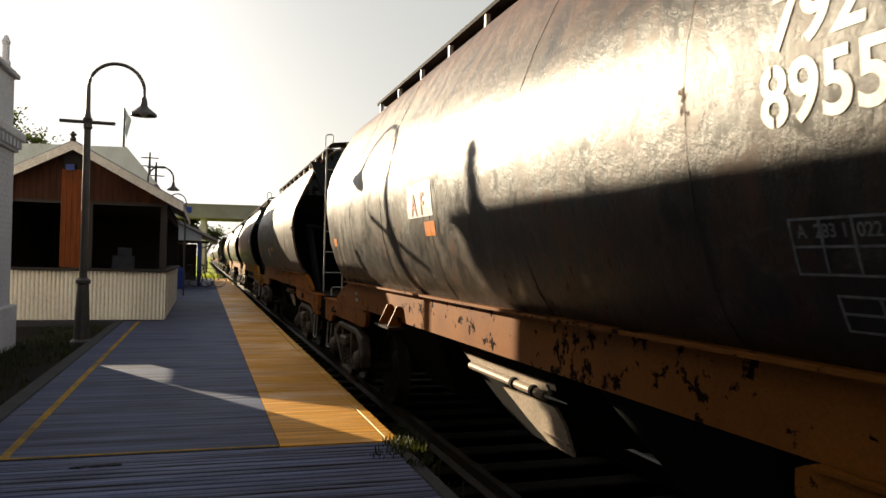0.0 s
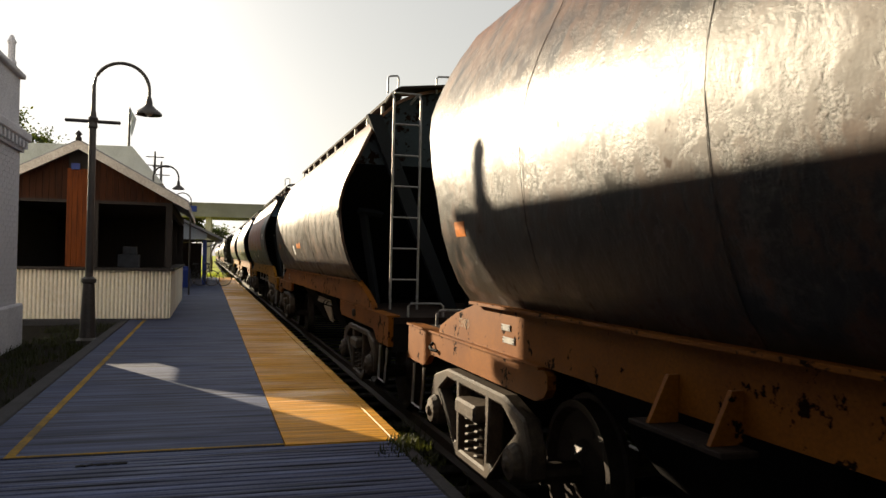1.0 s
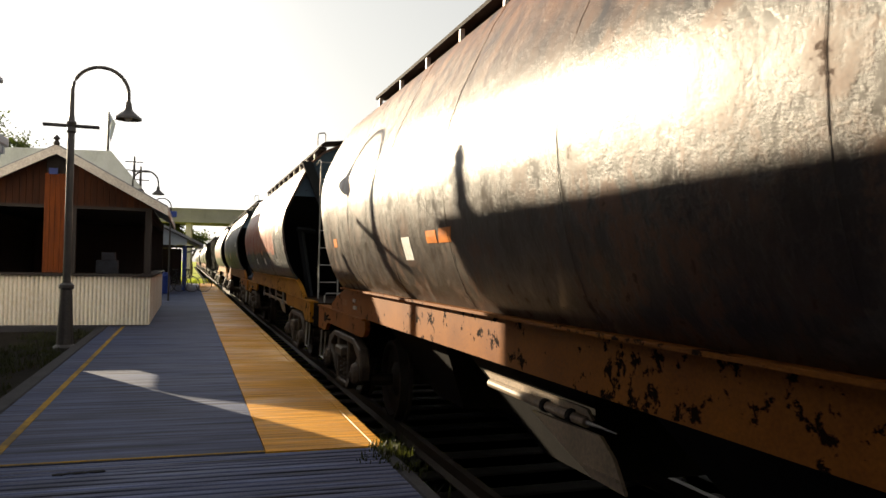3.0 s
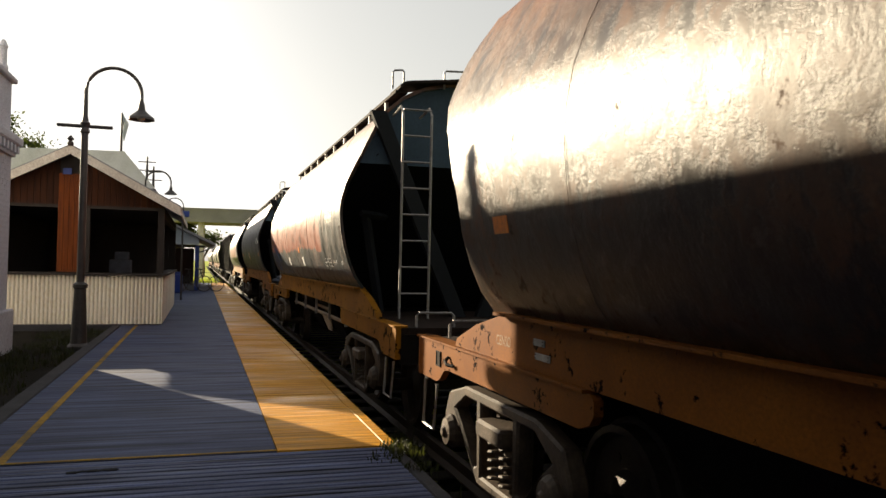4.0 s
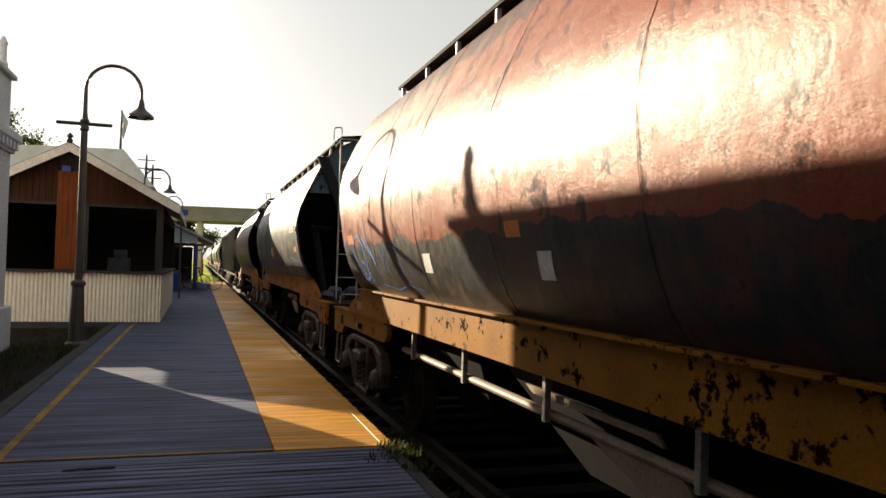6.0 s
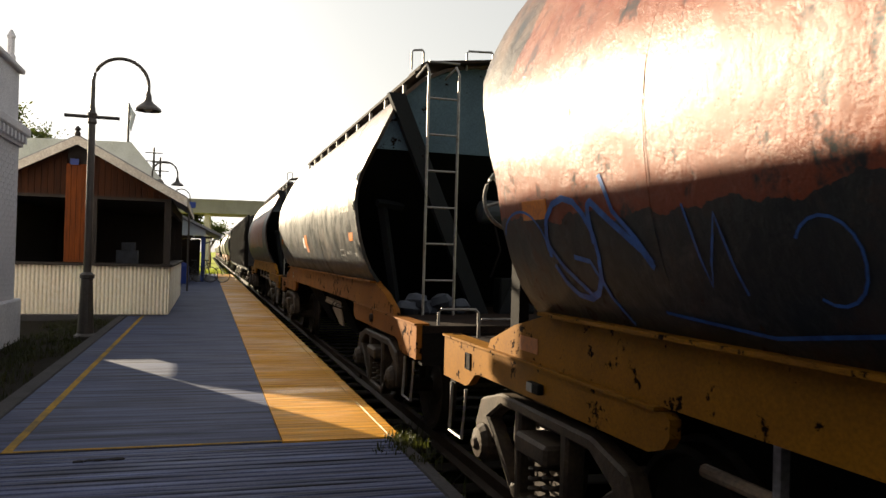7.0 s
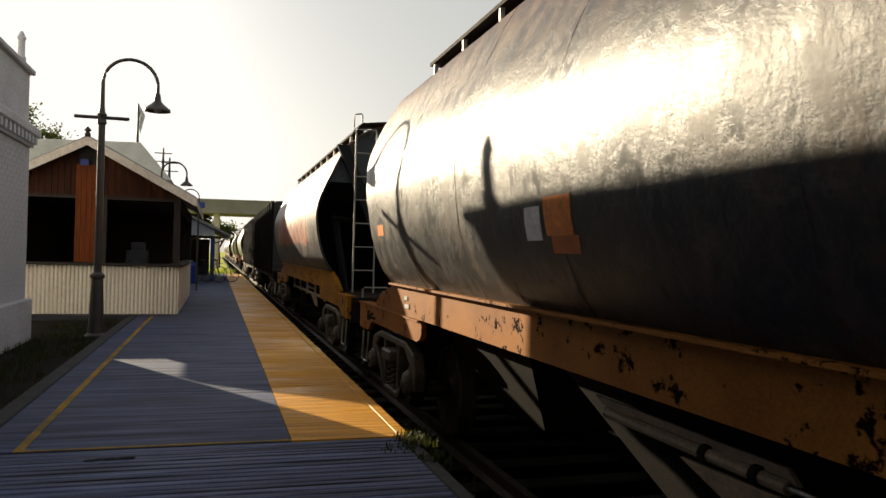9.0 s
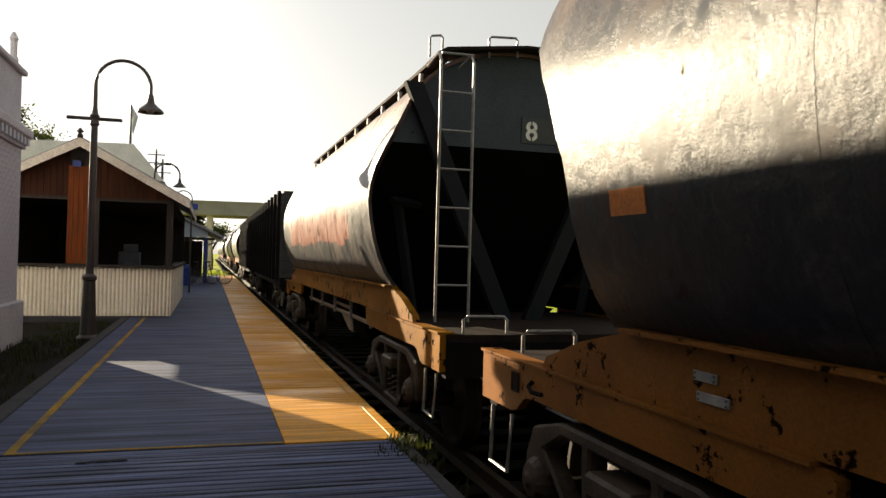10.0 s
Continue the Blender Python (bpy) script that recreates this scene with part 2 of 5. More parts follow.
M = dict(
    # both concretes carry the bluish cast of the shade in their base colours
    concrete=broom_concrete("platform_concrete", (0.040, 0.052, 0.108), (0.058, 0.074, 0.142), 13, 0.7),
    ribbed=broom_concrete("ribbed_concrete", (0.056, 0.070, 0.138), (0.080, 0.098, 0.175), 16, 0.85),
    yellow=broom_concrete("yellow_platform_paint", (0.56, 0.26, 0.008), (0.44, 0.195, 0.008), 18, 0.4, 0.25, 0.45),
    line=mat("yellow_line_paint", (0.36, 0.21, 0.02), (0.16, 0.11, 0.04), 3, 0.8, spec=0.2),
    kerb=mat("kerb_concrete", (0.05, 0.05, 0.056), (0.036, 0.036, 0.04), 3, 0.85, spec=0.2),
    soil=mat("dark_soil", (0.010, 0.009, 0.007), (0.018, 0.015, 0.011), 4, 0.95, 0.8, spec=0.1),
    grass_ground=mat("grass_ground", (0.24, 0.34, 0.02), (0.38, 0.37, 0.05), 0.6, 0.95, 0.3, spec=0.05),
    # ballast, rails, sleepers: gloom under the train is put into the base colours
    ballast=mat("shade_dark_ballast", (0.008, 0.0075, 0.007), (0.015, 0.013, 0.011), 5, 0.95, 1.0, fine=18, spec=0.05),
    road=mat("pale_road", (0.46, 0.43, 0.38), (0.52, 0.48, 0.43), 0.8, 0.85),
    rail=mat("rail_steel", (0.026, 0.017, 0.012), (0.036, 0.026, 0.02), 3, 0.6, 0.1, 0.3, spec=0.2),
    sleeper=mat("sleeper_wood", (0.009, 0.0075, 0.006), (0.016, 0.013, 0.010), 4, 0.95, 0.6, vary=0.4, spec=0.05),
    white_wall=mat("whitewashed_brick", (0.52, 0.52, 0.56), (0.43, 0.43, 0.48), 1.5, 0.85, 0.4),
    cream=mat("cream_corrugated_sheet", (0.80, 0.74, 0.62), (0.70, 0.64, 0.53), 1.2, 0.5, 0.15, stretch=(1, 1, 0.3)),
    timber=mat("varnished_timber", (0.054, 0.016, 0.005), (0.026, 0.008, 0.003), 3, 0.55, 0.3, stretch=(6, 6, 0.6), vary=0.5, spec=0.1),
    orange_timber=mat("orange_timber", (0.19, 0.046, 0.007), (0.09, 0.022, 0.005), 3, 0.5, 0.3, stretch=(6, 6, 0.6), vary=0.3, spec=0.1),
    fascia=mat("fascia_paint", (0.66, 0.60, 0.52), (0.52, 0.46, 0.40), 2, 0.6, 0.2),
    roof=mat("grey_sheet_roof", (0.28, 0.28, 0.29), (0.20, 0.20, 0.21), 1, 0.55, 0.2),
    dark_wood=mat("near_black_wood", (0.010, 0.006, 0.005), (0.018, 0.010, 0.007), 3, 0.7, 0.2, stretch=(4, 4, 0.6)),
    iron=mat("black_painted_iron", (0.03, 0.025, 0.024), (0.05, 0.04, 0.035), 6, 0.42, 0.2),
    lamp_in=mat("lamp_enamel", (0.55, 0.54, 0.5), (0.45, 0.44, 0.41), 4, 0.4, 0.1),
    blue=mat("blue_paint", (0.012, 0.035, 0.22), (0.016, 0.05, 0.28), 3, 0.5, 0.1),
    blue_sheet=mat("pale_blue_grey_sheet", (0.42, 0.46, 0.50), (0.34, 0.38, 0.42), 1, 0.6, 0.1),
    bridge=mat("bridge_concrete", (0.32, 0.30, 0.27), (0.24, 0.225, 0.2), 0.5, 0.85, 0.3),
    pale=mat("pale_paint", (0.72, 0.71, 0.68), (0.6, 0.59, 0.56), 2, 0.6, 0.1),
    flag=mat("faded_flag_cloth", (0.50, 0.56, 0.66), (0.62, 0.62, 0.62), 2, 0.9, 0.1),
    bark=mat("bark", (0.08, 0.055, 0.035), (0.05, 0.035, 0.025), 6, 0.95, 1.0),
    leaf=foliage("leaves", (0.026, 0.040, 0.008), (0.050, 0.054, 0.012), 0.9),
    # darker copy of the blades, with the shade put into its colours
    shade_blade=foliage("shade_coloured_weeds", (0.016, 0.022, 0.006), (0.028, 0.028, 0.009), 1.5),
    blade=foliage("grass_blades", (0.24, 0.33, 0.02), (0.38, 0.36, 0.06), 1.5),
    stone=mat("rubble_stone", (0.52, 0.33, 0.17), (0.36, 0.22, 0.12), 4, 0.9, 0.6, vary=0.5),
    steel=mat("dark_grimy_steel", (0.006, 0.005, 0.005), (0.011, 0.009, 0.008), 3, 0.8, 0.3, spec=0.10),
    cast=mat("dusty_cast_steel", (0.075, 0.054, 0.038), (0.036, 0.026, 0.019), 4, 0.6, 0.5, spec=0.2),
    tread=mat("worn_wheel_steel", (0.05, 0.04, 0.034), (0.03, 0.023, 0.019), 4, 0.55, 0.1, 0.3, spec=0.2),
    grab=mat("galvanised_bar", (0.30, 0.29, 0.28), (0.20, 0.18, 0.17), 6, 0.45, 0.1, 0.4),
    pipe=mat("dusty_pipe", (0.26, 0.19, 0.125), (0.18, 0.13, 0.085), 4, 0.6, 0.2),
    walkway=mat("rusty_walkway", (0.017, 0.013, 0.011), (0.030, 0.020, 0.016), 4, 0.8, 0.5, spec=0.08),
    stencil=mat("white_stencil_paint", (0.80, 0.77, 0.70), (0.66, 0.62, 0.56), 14, 0.4, 0.0),
    faint=mat("faded_stencil_paint", (0.20, 0.20, 0.20), (0.11, 0.11, 0.11), 18, 0.6, 0.0),
    dull_letters=mat("dull_sill_letters", (0.24, 0.13, 0.05), (0.14, 0.07, 0.025), 30, 0.6, 0.0),
    placard=mat("white_placard", (0.70, 0.69, 0.66), (0.55, 0.54, 0.52), 9, 0.5, 0.0),
    orange=mat("orange_reflector", (0.66, 0.20, 0.014), (0.50, 0.145, 0.012), 9, 0.4, 0.0),
    rust_plate=mat("browned_orange_plate", (0.42, 0.12, 0.015), (0.30, 0.08, 0.012), 9, 0.5, 0.0),
    tag=mat("worn_metal_tag", (0.34, 0.33, 0.31), (0.20, 0.19, 0.18), 20, 0.5, 0.1),
    faded_orange=mat("faded_orange_film", (0.40, 0.13, 0.03), (0.30, 0.10, 0.025), 9, 0.5, 0.0),
    black=mat("black_paint", (0.02, 0.02, 0.022), (0.03, 0.03, 0.03), 5, 0.5, 0.0),
    red=mat("dark_red_letters", (0.30, 0.09, 0.06), (0.22, 0.08, 0.06), 9, 0.5, 0.0),
    graffiti=mat("blue_spray_paint", (0.025, 0.12, 0.42), (0.015, 0.07, 0.26), 9, 0.5, 0.0),
    redlamp=mat("red_marker", (0.16, 0.012, 0.008), (0.11, 0.012, 0.008), 5, 0.4, 0.0),
    sacks=mat("pale_sacks", (0.055, 0.065, 0.09), (0.03, 0.035, 0.05), 5, 0.8, 0.5),
    boxwood=mat("weathered_wagon_boards", (0.035, 0.035, 0.038), (0.06, 0.055, 0.055), 2, 0.6, 0.4, stretch=(1, 0.3, 3), vary=0.5, spec=0.1),
    glass_dark=mat("dim_window", (0.02, 0.025, 0.03), (0.03, 0.035, 0.04), 2, 0.15, 0.0),
)
PAINT = dict(
    a=wagon_paint("grey_brown_paint", (0.019, 0.015, 0.012), (0.013, 0.012, 0.009), (0.17, 0.065, 0.025), 0.8),
    m=wagon_paint("tan_paint", (0.026, 0.016, 0.010), (0.017, 0.012, 0.009), (0.20, 0.08, 0.03), 0.9),
    w=wagon_paint("blue_grey_red_paint", (0.012, 0.016, 0.017), (0.018, 0.020, 0.020), (0.24, 0.085, 0.035), 0.5,
                  ((0.21, 0.042, 0.013), 2.02, 3.4, -2.9, 4.9)),
    b=wagon_paint("slate_paint", (0.014, 0.017, 0.020), (0.020, 0.022, 0.023), (0.17, 0.085, 0.045), 0.5),
    d=wagon_paint("slate_red_paint", (0.012, 0.014, 0.018), (0.018, 0.019, 0.020), (0.2, 0.08, 0.04), 0.6,
                  ((0.24, 0.075, 0.04), 2.0, 3.0, -3.4, 3.6)),
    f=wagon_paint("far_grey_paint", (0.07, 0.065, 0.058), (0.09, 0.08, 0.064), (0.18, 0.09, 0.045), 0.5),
)
ENDS = dict(
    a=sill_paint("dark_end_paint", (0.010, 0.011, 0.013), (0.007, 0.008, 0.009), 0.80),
    m=sill_paint("rusty_dark_end_paint", (0.028, 0.038, 0.045), (0.020, 0.024, 0.027), 0.69),
    w=sill_paint("blue_grey_end_paint", (0.045, 0.070, 0.098), (0.036, 0.055, 0.077), 0.80),
    b=sill_paint("pale_blue_end_paint", (0.075, 0.118, 0.155), (0.055, 0.085, 0.115), 0.755),
    d=sill_paint("slate_end_paint", (0.06, 0.068, 0.08), (0.045, 0.05, 0.058), 0.80),
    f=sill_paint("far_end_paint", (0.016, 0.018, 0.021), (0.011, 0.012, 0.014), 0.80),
)
SILL = dict(
    a=sill_paint("dull_orange_sill", (0.205, 0.070, 0.007), (0.145, 0.046, 0.006)),
    w=sill_paint("ochre_sill", (0.26, 0.112, 0.006), (0.185, 0.077, 0.006)),
    b=sill_paint("faded_pink_ochre_sill", (0.255, 0.098, 0.016), (0.185, 0.068, 0.012)),
)


# ---------------------------------------------------------------- mesh helpers
def obj(name, bm, material, smooth=False):
    me = bpy.data.meshes.new(name)
    bmesh.ops.recalc_face_normals(bm, faces=bm.faces)
    if smooth:
        for e in bm.edges:
            e.smooth = len(e.link_faces) == 2 and e.calc_face_angle() < 0.6
    bm.to_mesh(me)
    bm.free()
    me.materials.append(material)
    if smooth:
        me.polygons.foreach_set("use_smooth", [True] * len(me.polygons))
    return new(name, me)


def part(name, bm, material, parent, label="", smooth=False):
    ob = obj(name, bm, material, smooth)
    ob.parent = parent
    return tagged(ob, label)


def shared(name, me, parent, m=None):
    ob = new(name, me)
    ob.parent = parent
    if m is not None:
        ob.matrix_basis = m
    return ob


def box(bm, x0, x1, y0, y1, z0, z1, bevel=0.0):
    vs = [bm.verts.new((x, y, z)) for x in (x0, x1) for y in (y0, y1) for z in (z0, z1)]
    fs = [bm.faces.new([vs[i] for i in f]) for f in
          ((0, 1, 3, 2), (4, 6, 7, 5), (0, 4, 5, 1), (2, 3, 7, 6), (0, 2, 6, 4), (1, 5, 7, 3))]
    if bevel:
        es = {e for f in fs for e in f.edges}
        bmesh.ops.bevel(bm, geom=list(es), offset=bevel, segments=1, affect="EDGES")
    return bm


def boxed(*a, **k):
    return box(bmesh.new(), *a, **k)


def tube(bm, pts, r, seg=8, taper=None):
    """A round bar along the points."""
    pts = [Vector(p) for p in pts]
    rings, n = [], len(pts)
    for i, p in enumerate(pts):
        d = (pts[min(i + 1, n - 1)] - pts[max(i - 1, 0)]).normalized()
        up = Vector((0, 0, 1)) if abs(d.z) < 0.9 else Vector((1, 0, 0))
        a = d.cross(up).normalized()
        b = d.cross(a)
        rr = r if taper is None else r + (taper - r) * i / (n - 1)
        rings.append([bm.verts.new(p + (a * math.cos(2 * math.pi * k / seg) + b * math.sin(2 * math.pi * k / seg)) * rr)
                      for k in range(seg)])
    for ra, rb in zip(rings, rings[1:]):
        for k in range(seg):
            bm.faces.new((ra[k], ra[(k + 1) % seg], rb[(k + 1) % seg], rb[k]))
    bm.faces.new(rings[0][::-1])
    bm.faces.new(rings[-1])
    return bm


def tubed(pts, r, seg=8, taper=None):
    return tube(bmesh.new(), pts, r, seg, taper)


def lathe(bm, prof, centre, axis="z", seg=24):
    """Turned shape: prof is a row of (radius, height)."""
    c = Vector(centre)
    rings = []
    for r, h in prof:
        ring = []
        for k in range(seg):
            u, v = r * math.cos(2 * math.pi * k / seg), r * math.sin(2 * math.pi * k / seg)
            ring.append(bm.verts.new(c + Vector({"z": (u, v, h), "x": (h, u, v), "y": (u, h, v)}[axis])))
        rings.append(ring)
    for ra, rb in zip(rings, rings[1:]):
        for k in range(seg):
            bm.faces.new((ra[k], ra[(k + 1) % seg], rb[(k + 1) % seg], rb[k]))
    bm.faces.new(rings[0])
    bm.faces.new(rings[-1][::-1])
    return bm


def slab(bm, outline, axis, a, b, holes=()):
    """A flat plate cut to an outline (with holes), from a to b along axis."""
    def at(u, v, w):
        return {"x": (w, u, v), "y": (u, w, v), "z": (u, v, w)}[axis]
    edges = []
    for loop in (outline, *holes):
        vs = [bm.verts.new(at(u, v, a)) for u, v in loop]
        edges += [bm.edges.new((vs[i], vs[(i + 1) % len(vs)])) for i in range(len(vs))]
    fs = [g for g in bmesh.ops.triangle_fill(bm, edges=edges, use_beauty=True)["geom"] if isinstance(g, bmesh.types.BMFace)]
    ext = bmesh.ops.extrude_face_region(bm, geom=fs)["geom"]
    d = Vector(at(0, 0, b - a))
    bmesh.ops.translate(bm, verts=[g for g in ext if isinstance(g, bmesh.types.BMVert)], vec=d)
    return bm


def slabbed(outline, axis, a, b, holes=()):
    return slab(bmesh.new(), outline, axis, a, b, holes)


def thing(name, at=(0, 0, 0), rz=0.0, **tags):
    e = new(name)
    e.empty_display_size = 0.2
    e.matrix_basis = pose(*at, 0, 0, rz)
    return tagged(e, **tags)


# ---------------------------------------------------------------- ground, track, platform
GROUND, RAIL = -0.62, -0.45
TRACK = 3.18                              # the track's centre line
AX, AY = math.sin(radians(17.3)), math.cos(radians(17.3))   # the road and the bridge lie across this direction


def across(depth, side):
    """A place on the line across the bridge's direction: depth ahead, side to the right."""
    return (AX * depth + AY * side, AY * depth - AX * side)


bm = bmesh.new()
box(bm, -900, 900, -300, 1800, GROUND - 0.5, GROUND)
tagged(obj("ground", bm, M["grass_ground"]), "sunlit rough green grass field beyond the track", "ground", kind="structure")
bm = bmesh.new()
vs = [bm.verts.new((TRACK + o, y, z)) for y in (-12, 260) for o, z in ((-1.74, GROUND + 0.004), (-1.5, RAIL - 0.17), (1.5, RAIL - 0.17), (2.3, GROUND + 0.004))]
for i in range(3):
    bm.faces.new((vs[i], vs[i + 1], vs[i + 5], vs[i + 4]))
tagged(obj("ballast_bed", bm, M["ballast"]), "ballast bed beneath the train, coloured dark for the shade there", "ballast", kind="structure")
bm = bmesh.new()
quad = [across(d, s) for d, s in ((35.5, 4), (35.5, 160), (41, 160), (41, 4))]
slab(bm, quad, "z", GROUND, GROUND + 0.03)
tagged(obj("road", bm, M["road"]), "pale sunlit road across the grass", "road", kind="structure")

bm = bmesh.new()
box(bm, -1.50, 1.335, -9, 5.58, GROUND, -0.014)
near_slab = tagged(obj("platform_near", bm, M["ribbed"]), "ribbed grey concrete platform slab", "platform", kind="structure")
rnd = random.Random(2)
rib_y = 5.575
while rib_y > 1.2:
    w = rnd.uniform(0.07, 0.105)
    bm = bmesh.new()
    n, rows = 24, []
    for i in range(n + 1):
        x = -1.495 + 2.825 * i / n
        j = 0.006 * noise.noise((x * 2.3, rib_y * 5, 0.0))
        rows.append([bm.verts.new((x, rib_y - a * w + (j if 0 < a < 1 else 0), z + 0.0015 * noise.noise((x * 5, rib_y * 9 + a, 1.0))))
                     for a, z in ((0.03, -0.013), (0.14 + j * 4, -0.001), (0.5, 0.0), (0.84 + j * 4, -0.001), (0.97, -0.013))])
    for p, q in zip(rows, rows[1:]):
        for k in range(4):
            bm.faces.new((p[k], q[k], q[k + 1], p[k + 1]))
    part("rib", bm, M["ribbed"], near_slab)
    rib_y -= w
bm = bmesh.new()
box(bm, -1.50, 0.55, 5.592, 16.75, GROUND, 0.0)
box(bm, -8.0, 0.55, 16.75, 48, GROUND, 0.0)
tagged(obj("platform_walk", bm, M["concrete"]), "brushed concrete platform with the shade's blue in its colour", "platform", kind="structure")
strip = tagged(new("warning_strip"), "worn yellow painted strip along the platform edge", "platform edge", kind="structure")
edges = [5.592, 7.9, 10.6, 13.3, 16.0, 18.9, 22, 25.5, 29, 33, 38, 48]
for a, b in zip(edges, edges[1:]):
    part("slab", boxed(0.556, 1.335, a, b - 0.012, GROUND, 0.003), M["yellow"], strip)
lip = tagged(new("platform_edge"), "chipped concrete nosing along the platform edge", "platform edge", kind="structure")
ys = [-9, -3, 2.0, 5.6, 8.2, 11, 14, 18, 23, 30, 38, 48]
for a, b in zip(ys, ys[1:]):
    part("nosing", boxed(1.342, 1.443, a, b - 0.01, GROUND, -0.004 if a < 5 else 0.002, bevel=0.012),
         M["kerb"] if a < 5 else M["yellow"], lip)
bm = bmesh.new()
box(bm, -1.245, -1.185, 5.6, 16.75, 0.0, 0.004)
box(bm, -1.183, 0.55, 5.60, 5.635, 0.0, 0.004)
box(bm, -8, -1.25, 16.76, 16.80 - 0.04, 0.0, 0.004)
tagged(obj("painted_line", bm, M["line"]), "thin worn yellow line on the concrete", "line", kind="structure")
bm = bmesh.new()
box(bm, -1.66, -1.505, -9, 16.72, GROUND, 0.015, bevel=0.01)
box(bm, -8, -1.66, 16.55, 16.745, GROUND, 0.02)
tagged(obj("kerb", bm, M["kerb"]), "grey concrete kerb round the planting bed", "kerb", kind="structure")
bm = bmesh.new()
box(bm, -8, -1.67, -9, 16.54, GROUND - 0.1, -0.09)
tagged(obj("planting_bed", bm, M["soil"]), "dark soil of the planting bed beside the platform", "soil", kind="structure")
RAIL_PROFILE = [(-0.07, -0.15), (0.07, -0.15), (0.07, -0.135), (0.012, -0.11), (0.012, -0.045), (0.035, -0.035), (0.035, 0), (-0.035, 0),
                (-0.035, -0.035), (-0.012, -0.045), (-0.012, -0.11), (-0.07, -0.135)]
for o in (-0.838, 0.838):
    r = thing("rail", (TRACK + o, 0, RAIL), label="worn steel rail under the wagons", category="rail", group="rails of the track")
    for a in (-12, 0, 12, 24, 36, 60, 100, 160):
        b = {-12: 0, 0: 12, 12: 24, 24: 36, 36: 60, 60: 100, 100: 160, 160: 260}[a]
        part("rail_length", slabbed(RAIL_PROFILE, "y", a, b - 0.006), M["rail"], r)
        part("joint_bar", boxed(-0.04, 0.04, b - 0.3, b + 0.3, -0.10, -0.05), M["rail"], r)
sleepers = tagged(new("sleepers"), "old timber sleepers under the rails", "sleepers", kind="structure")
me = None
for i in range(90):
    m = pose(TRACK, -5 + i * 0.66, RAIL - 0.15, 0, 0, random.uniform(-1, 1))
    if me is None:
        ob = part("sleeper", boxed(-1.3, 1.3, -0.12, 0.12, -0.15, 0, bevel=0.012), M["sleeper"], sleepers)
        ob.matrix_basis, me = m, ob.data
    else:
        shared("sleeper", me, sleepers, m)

# ---------------------------------------------------------------- station buildings
def white_building():
    """The station's rendered brick building: its long wall runs beside the platform and ends in a corner."""
    b = thing("station_building", label="whitewashed brick station building with dentil cornice and parapet", category="building")
    x, y1 = -2.80, 13.1
    part("wall", boxed(x - 7, x, -9, y1, -0.6, 2.86), M["white_wall"], b)
    # unseen two-storey block behind the camera, added to hold back sky light
    part("main_block", boxed(x - 9, x - 0.03, -34, 6.4, -0.6, 8.8), M["white_wall"], b)
    part("main_cornice", boxed(x - 9.1, x + 0.25, -34.1, 6.5, 8.801, 9.05, bevel=0.03), M["white_wall"], b)
    part("plinth", boxed(x - 7.05, x + 0.09, -9.05, y1 + 0.06, -0.61, 0.55, bevel=0.02), M["white_wall"], b)
    part("parapet", boxed(x - 7, x - 0.02, 6.41, y1 - 0.02, 3.16, 3.98), M["white_wall"], b)
    part("cornice", boxed(x - 7.1, x + 0.14, -9.1, y1 + 0.12, 3.02, 3.16, bevel=0.02), M["white_wall"], b)
    part("coping", boxed(x - 7.05, x + 0.05, 6.41, y1 + 0.05, 3.98, 4.06, bevel=0.015), M["white_wall"], b)
    part("string_course", boxed(x - 7.05, x + 0.05, -9.05, y1 + 0.05, 2.86, 3.02), M["white_wall"], b)
    dent = None
    for i in range(34):
        m = pose(x + 0.05, y1 - 0.1 - i * 0.22, 2.9)
        if dent is None:
            o = part("dentil", boxed(0, 0.07, -0.05, 0.05, 0, 0.115), M["white_wall"], b)
            o.matrix_basis, dent = m, o.data
        else:
            shared("dentil", dent, b, m)
    me = None
    for row in range(30):
        for k in range(9):
            m = pose(x, y1 - 0.02 - k * 0.25 - (0.125 if row % 2 else 0) - 0.12, 0.56 + row * 0.0766)
            if me is None:
                o = part("brick", boxed(0, 0.006, -0.118, 0.118, 0.005, 0.07), M["white_wall"], b)
                o.matrix_basis, me = m, o.data
            else:
                shared("brick", me, b, m)
    part("finial", lathe(bmesh.new(), [(0.07, 4.06), (0.07, 4.16), (0.05, 4.2), (0.05, 4.42), (0.065, 4.46), (0.02, 4.56)], (x - 0.08, 12.78, 0), "z", 10), M["white_wall"], b)
    return b


white_building()


def corrugated(bm, along, c, a, b, z0, z1, pitch=0.075, depth=0.018):
    """Corrugated sheet standing on edge: along 'x' at y=c, or along 'y' at x=c."""
    n = max(2, int((b - a) / pitch * 6))
    cols = []
    for i in range(n + 1):
        s = a + (b - a) * i / n
        d = depth * math.cos(2 * math.pi * s / pitch)
        p = (s, c + d) if along == "x" else (c + d, s)
        cols.append([bm.verts.new((*p, z)) for z in (z0, z1)])
    for p, q in zip(cols, cols[1:]):
        bm.faces.new((p[0], q[0], q[1], p[1]))
    return bm


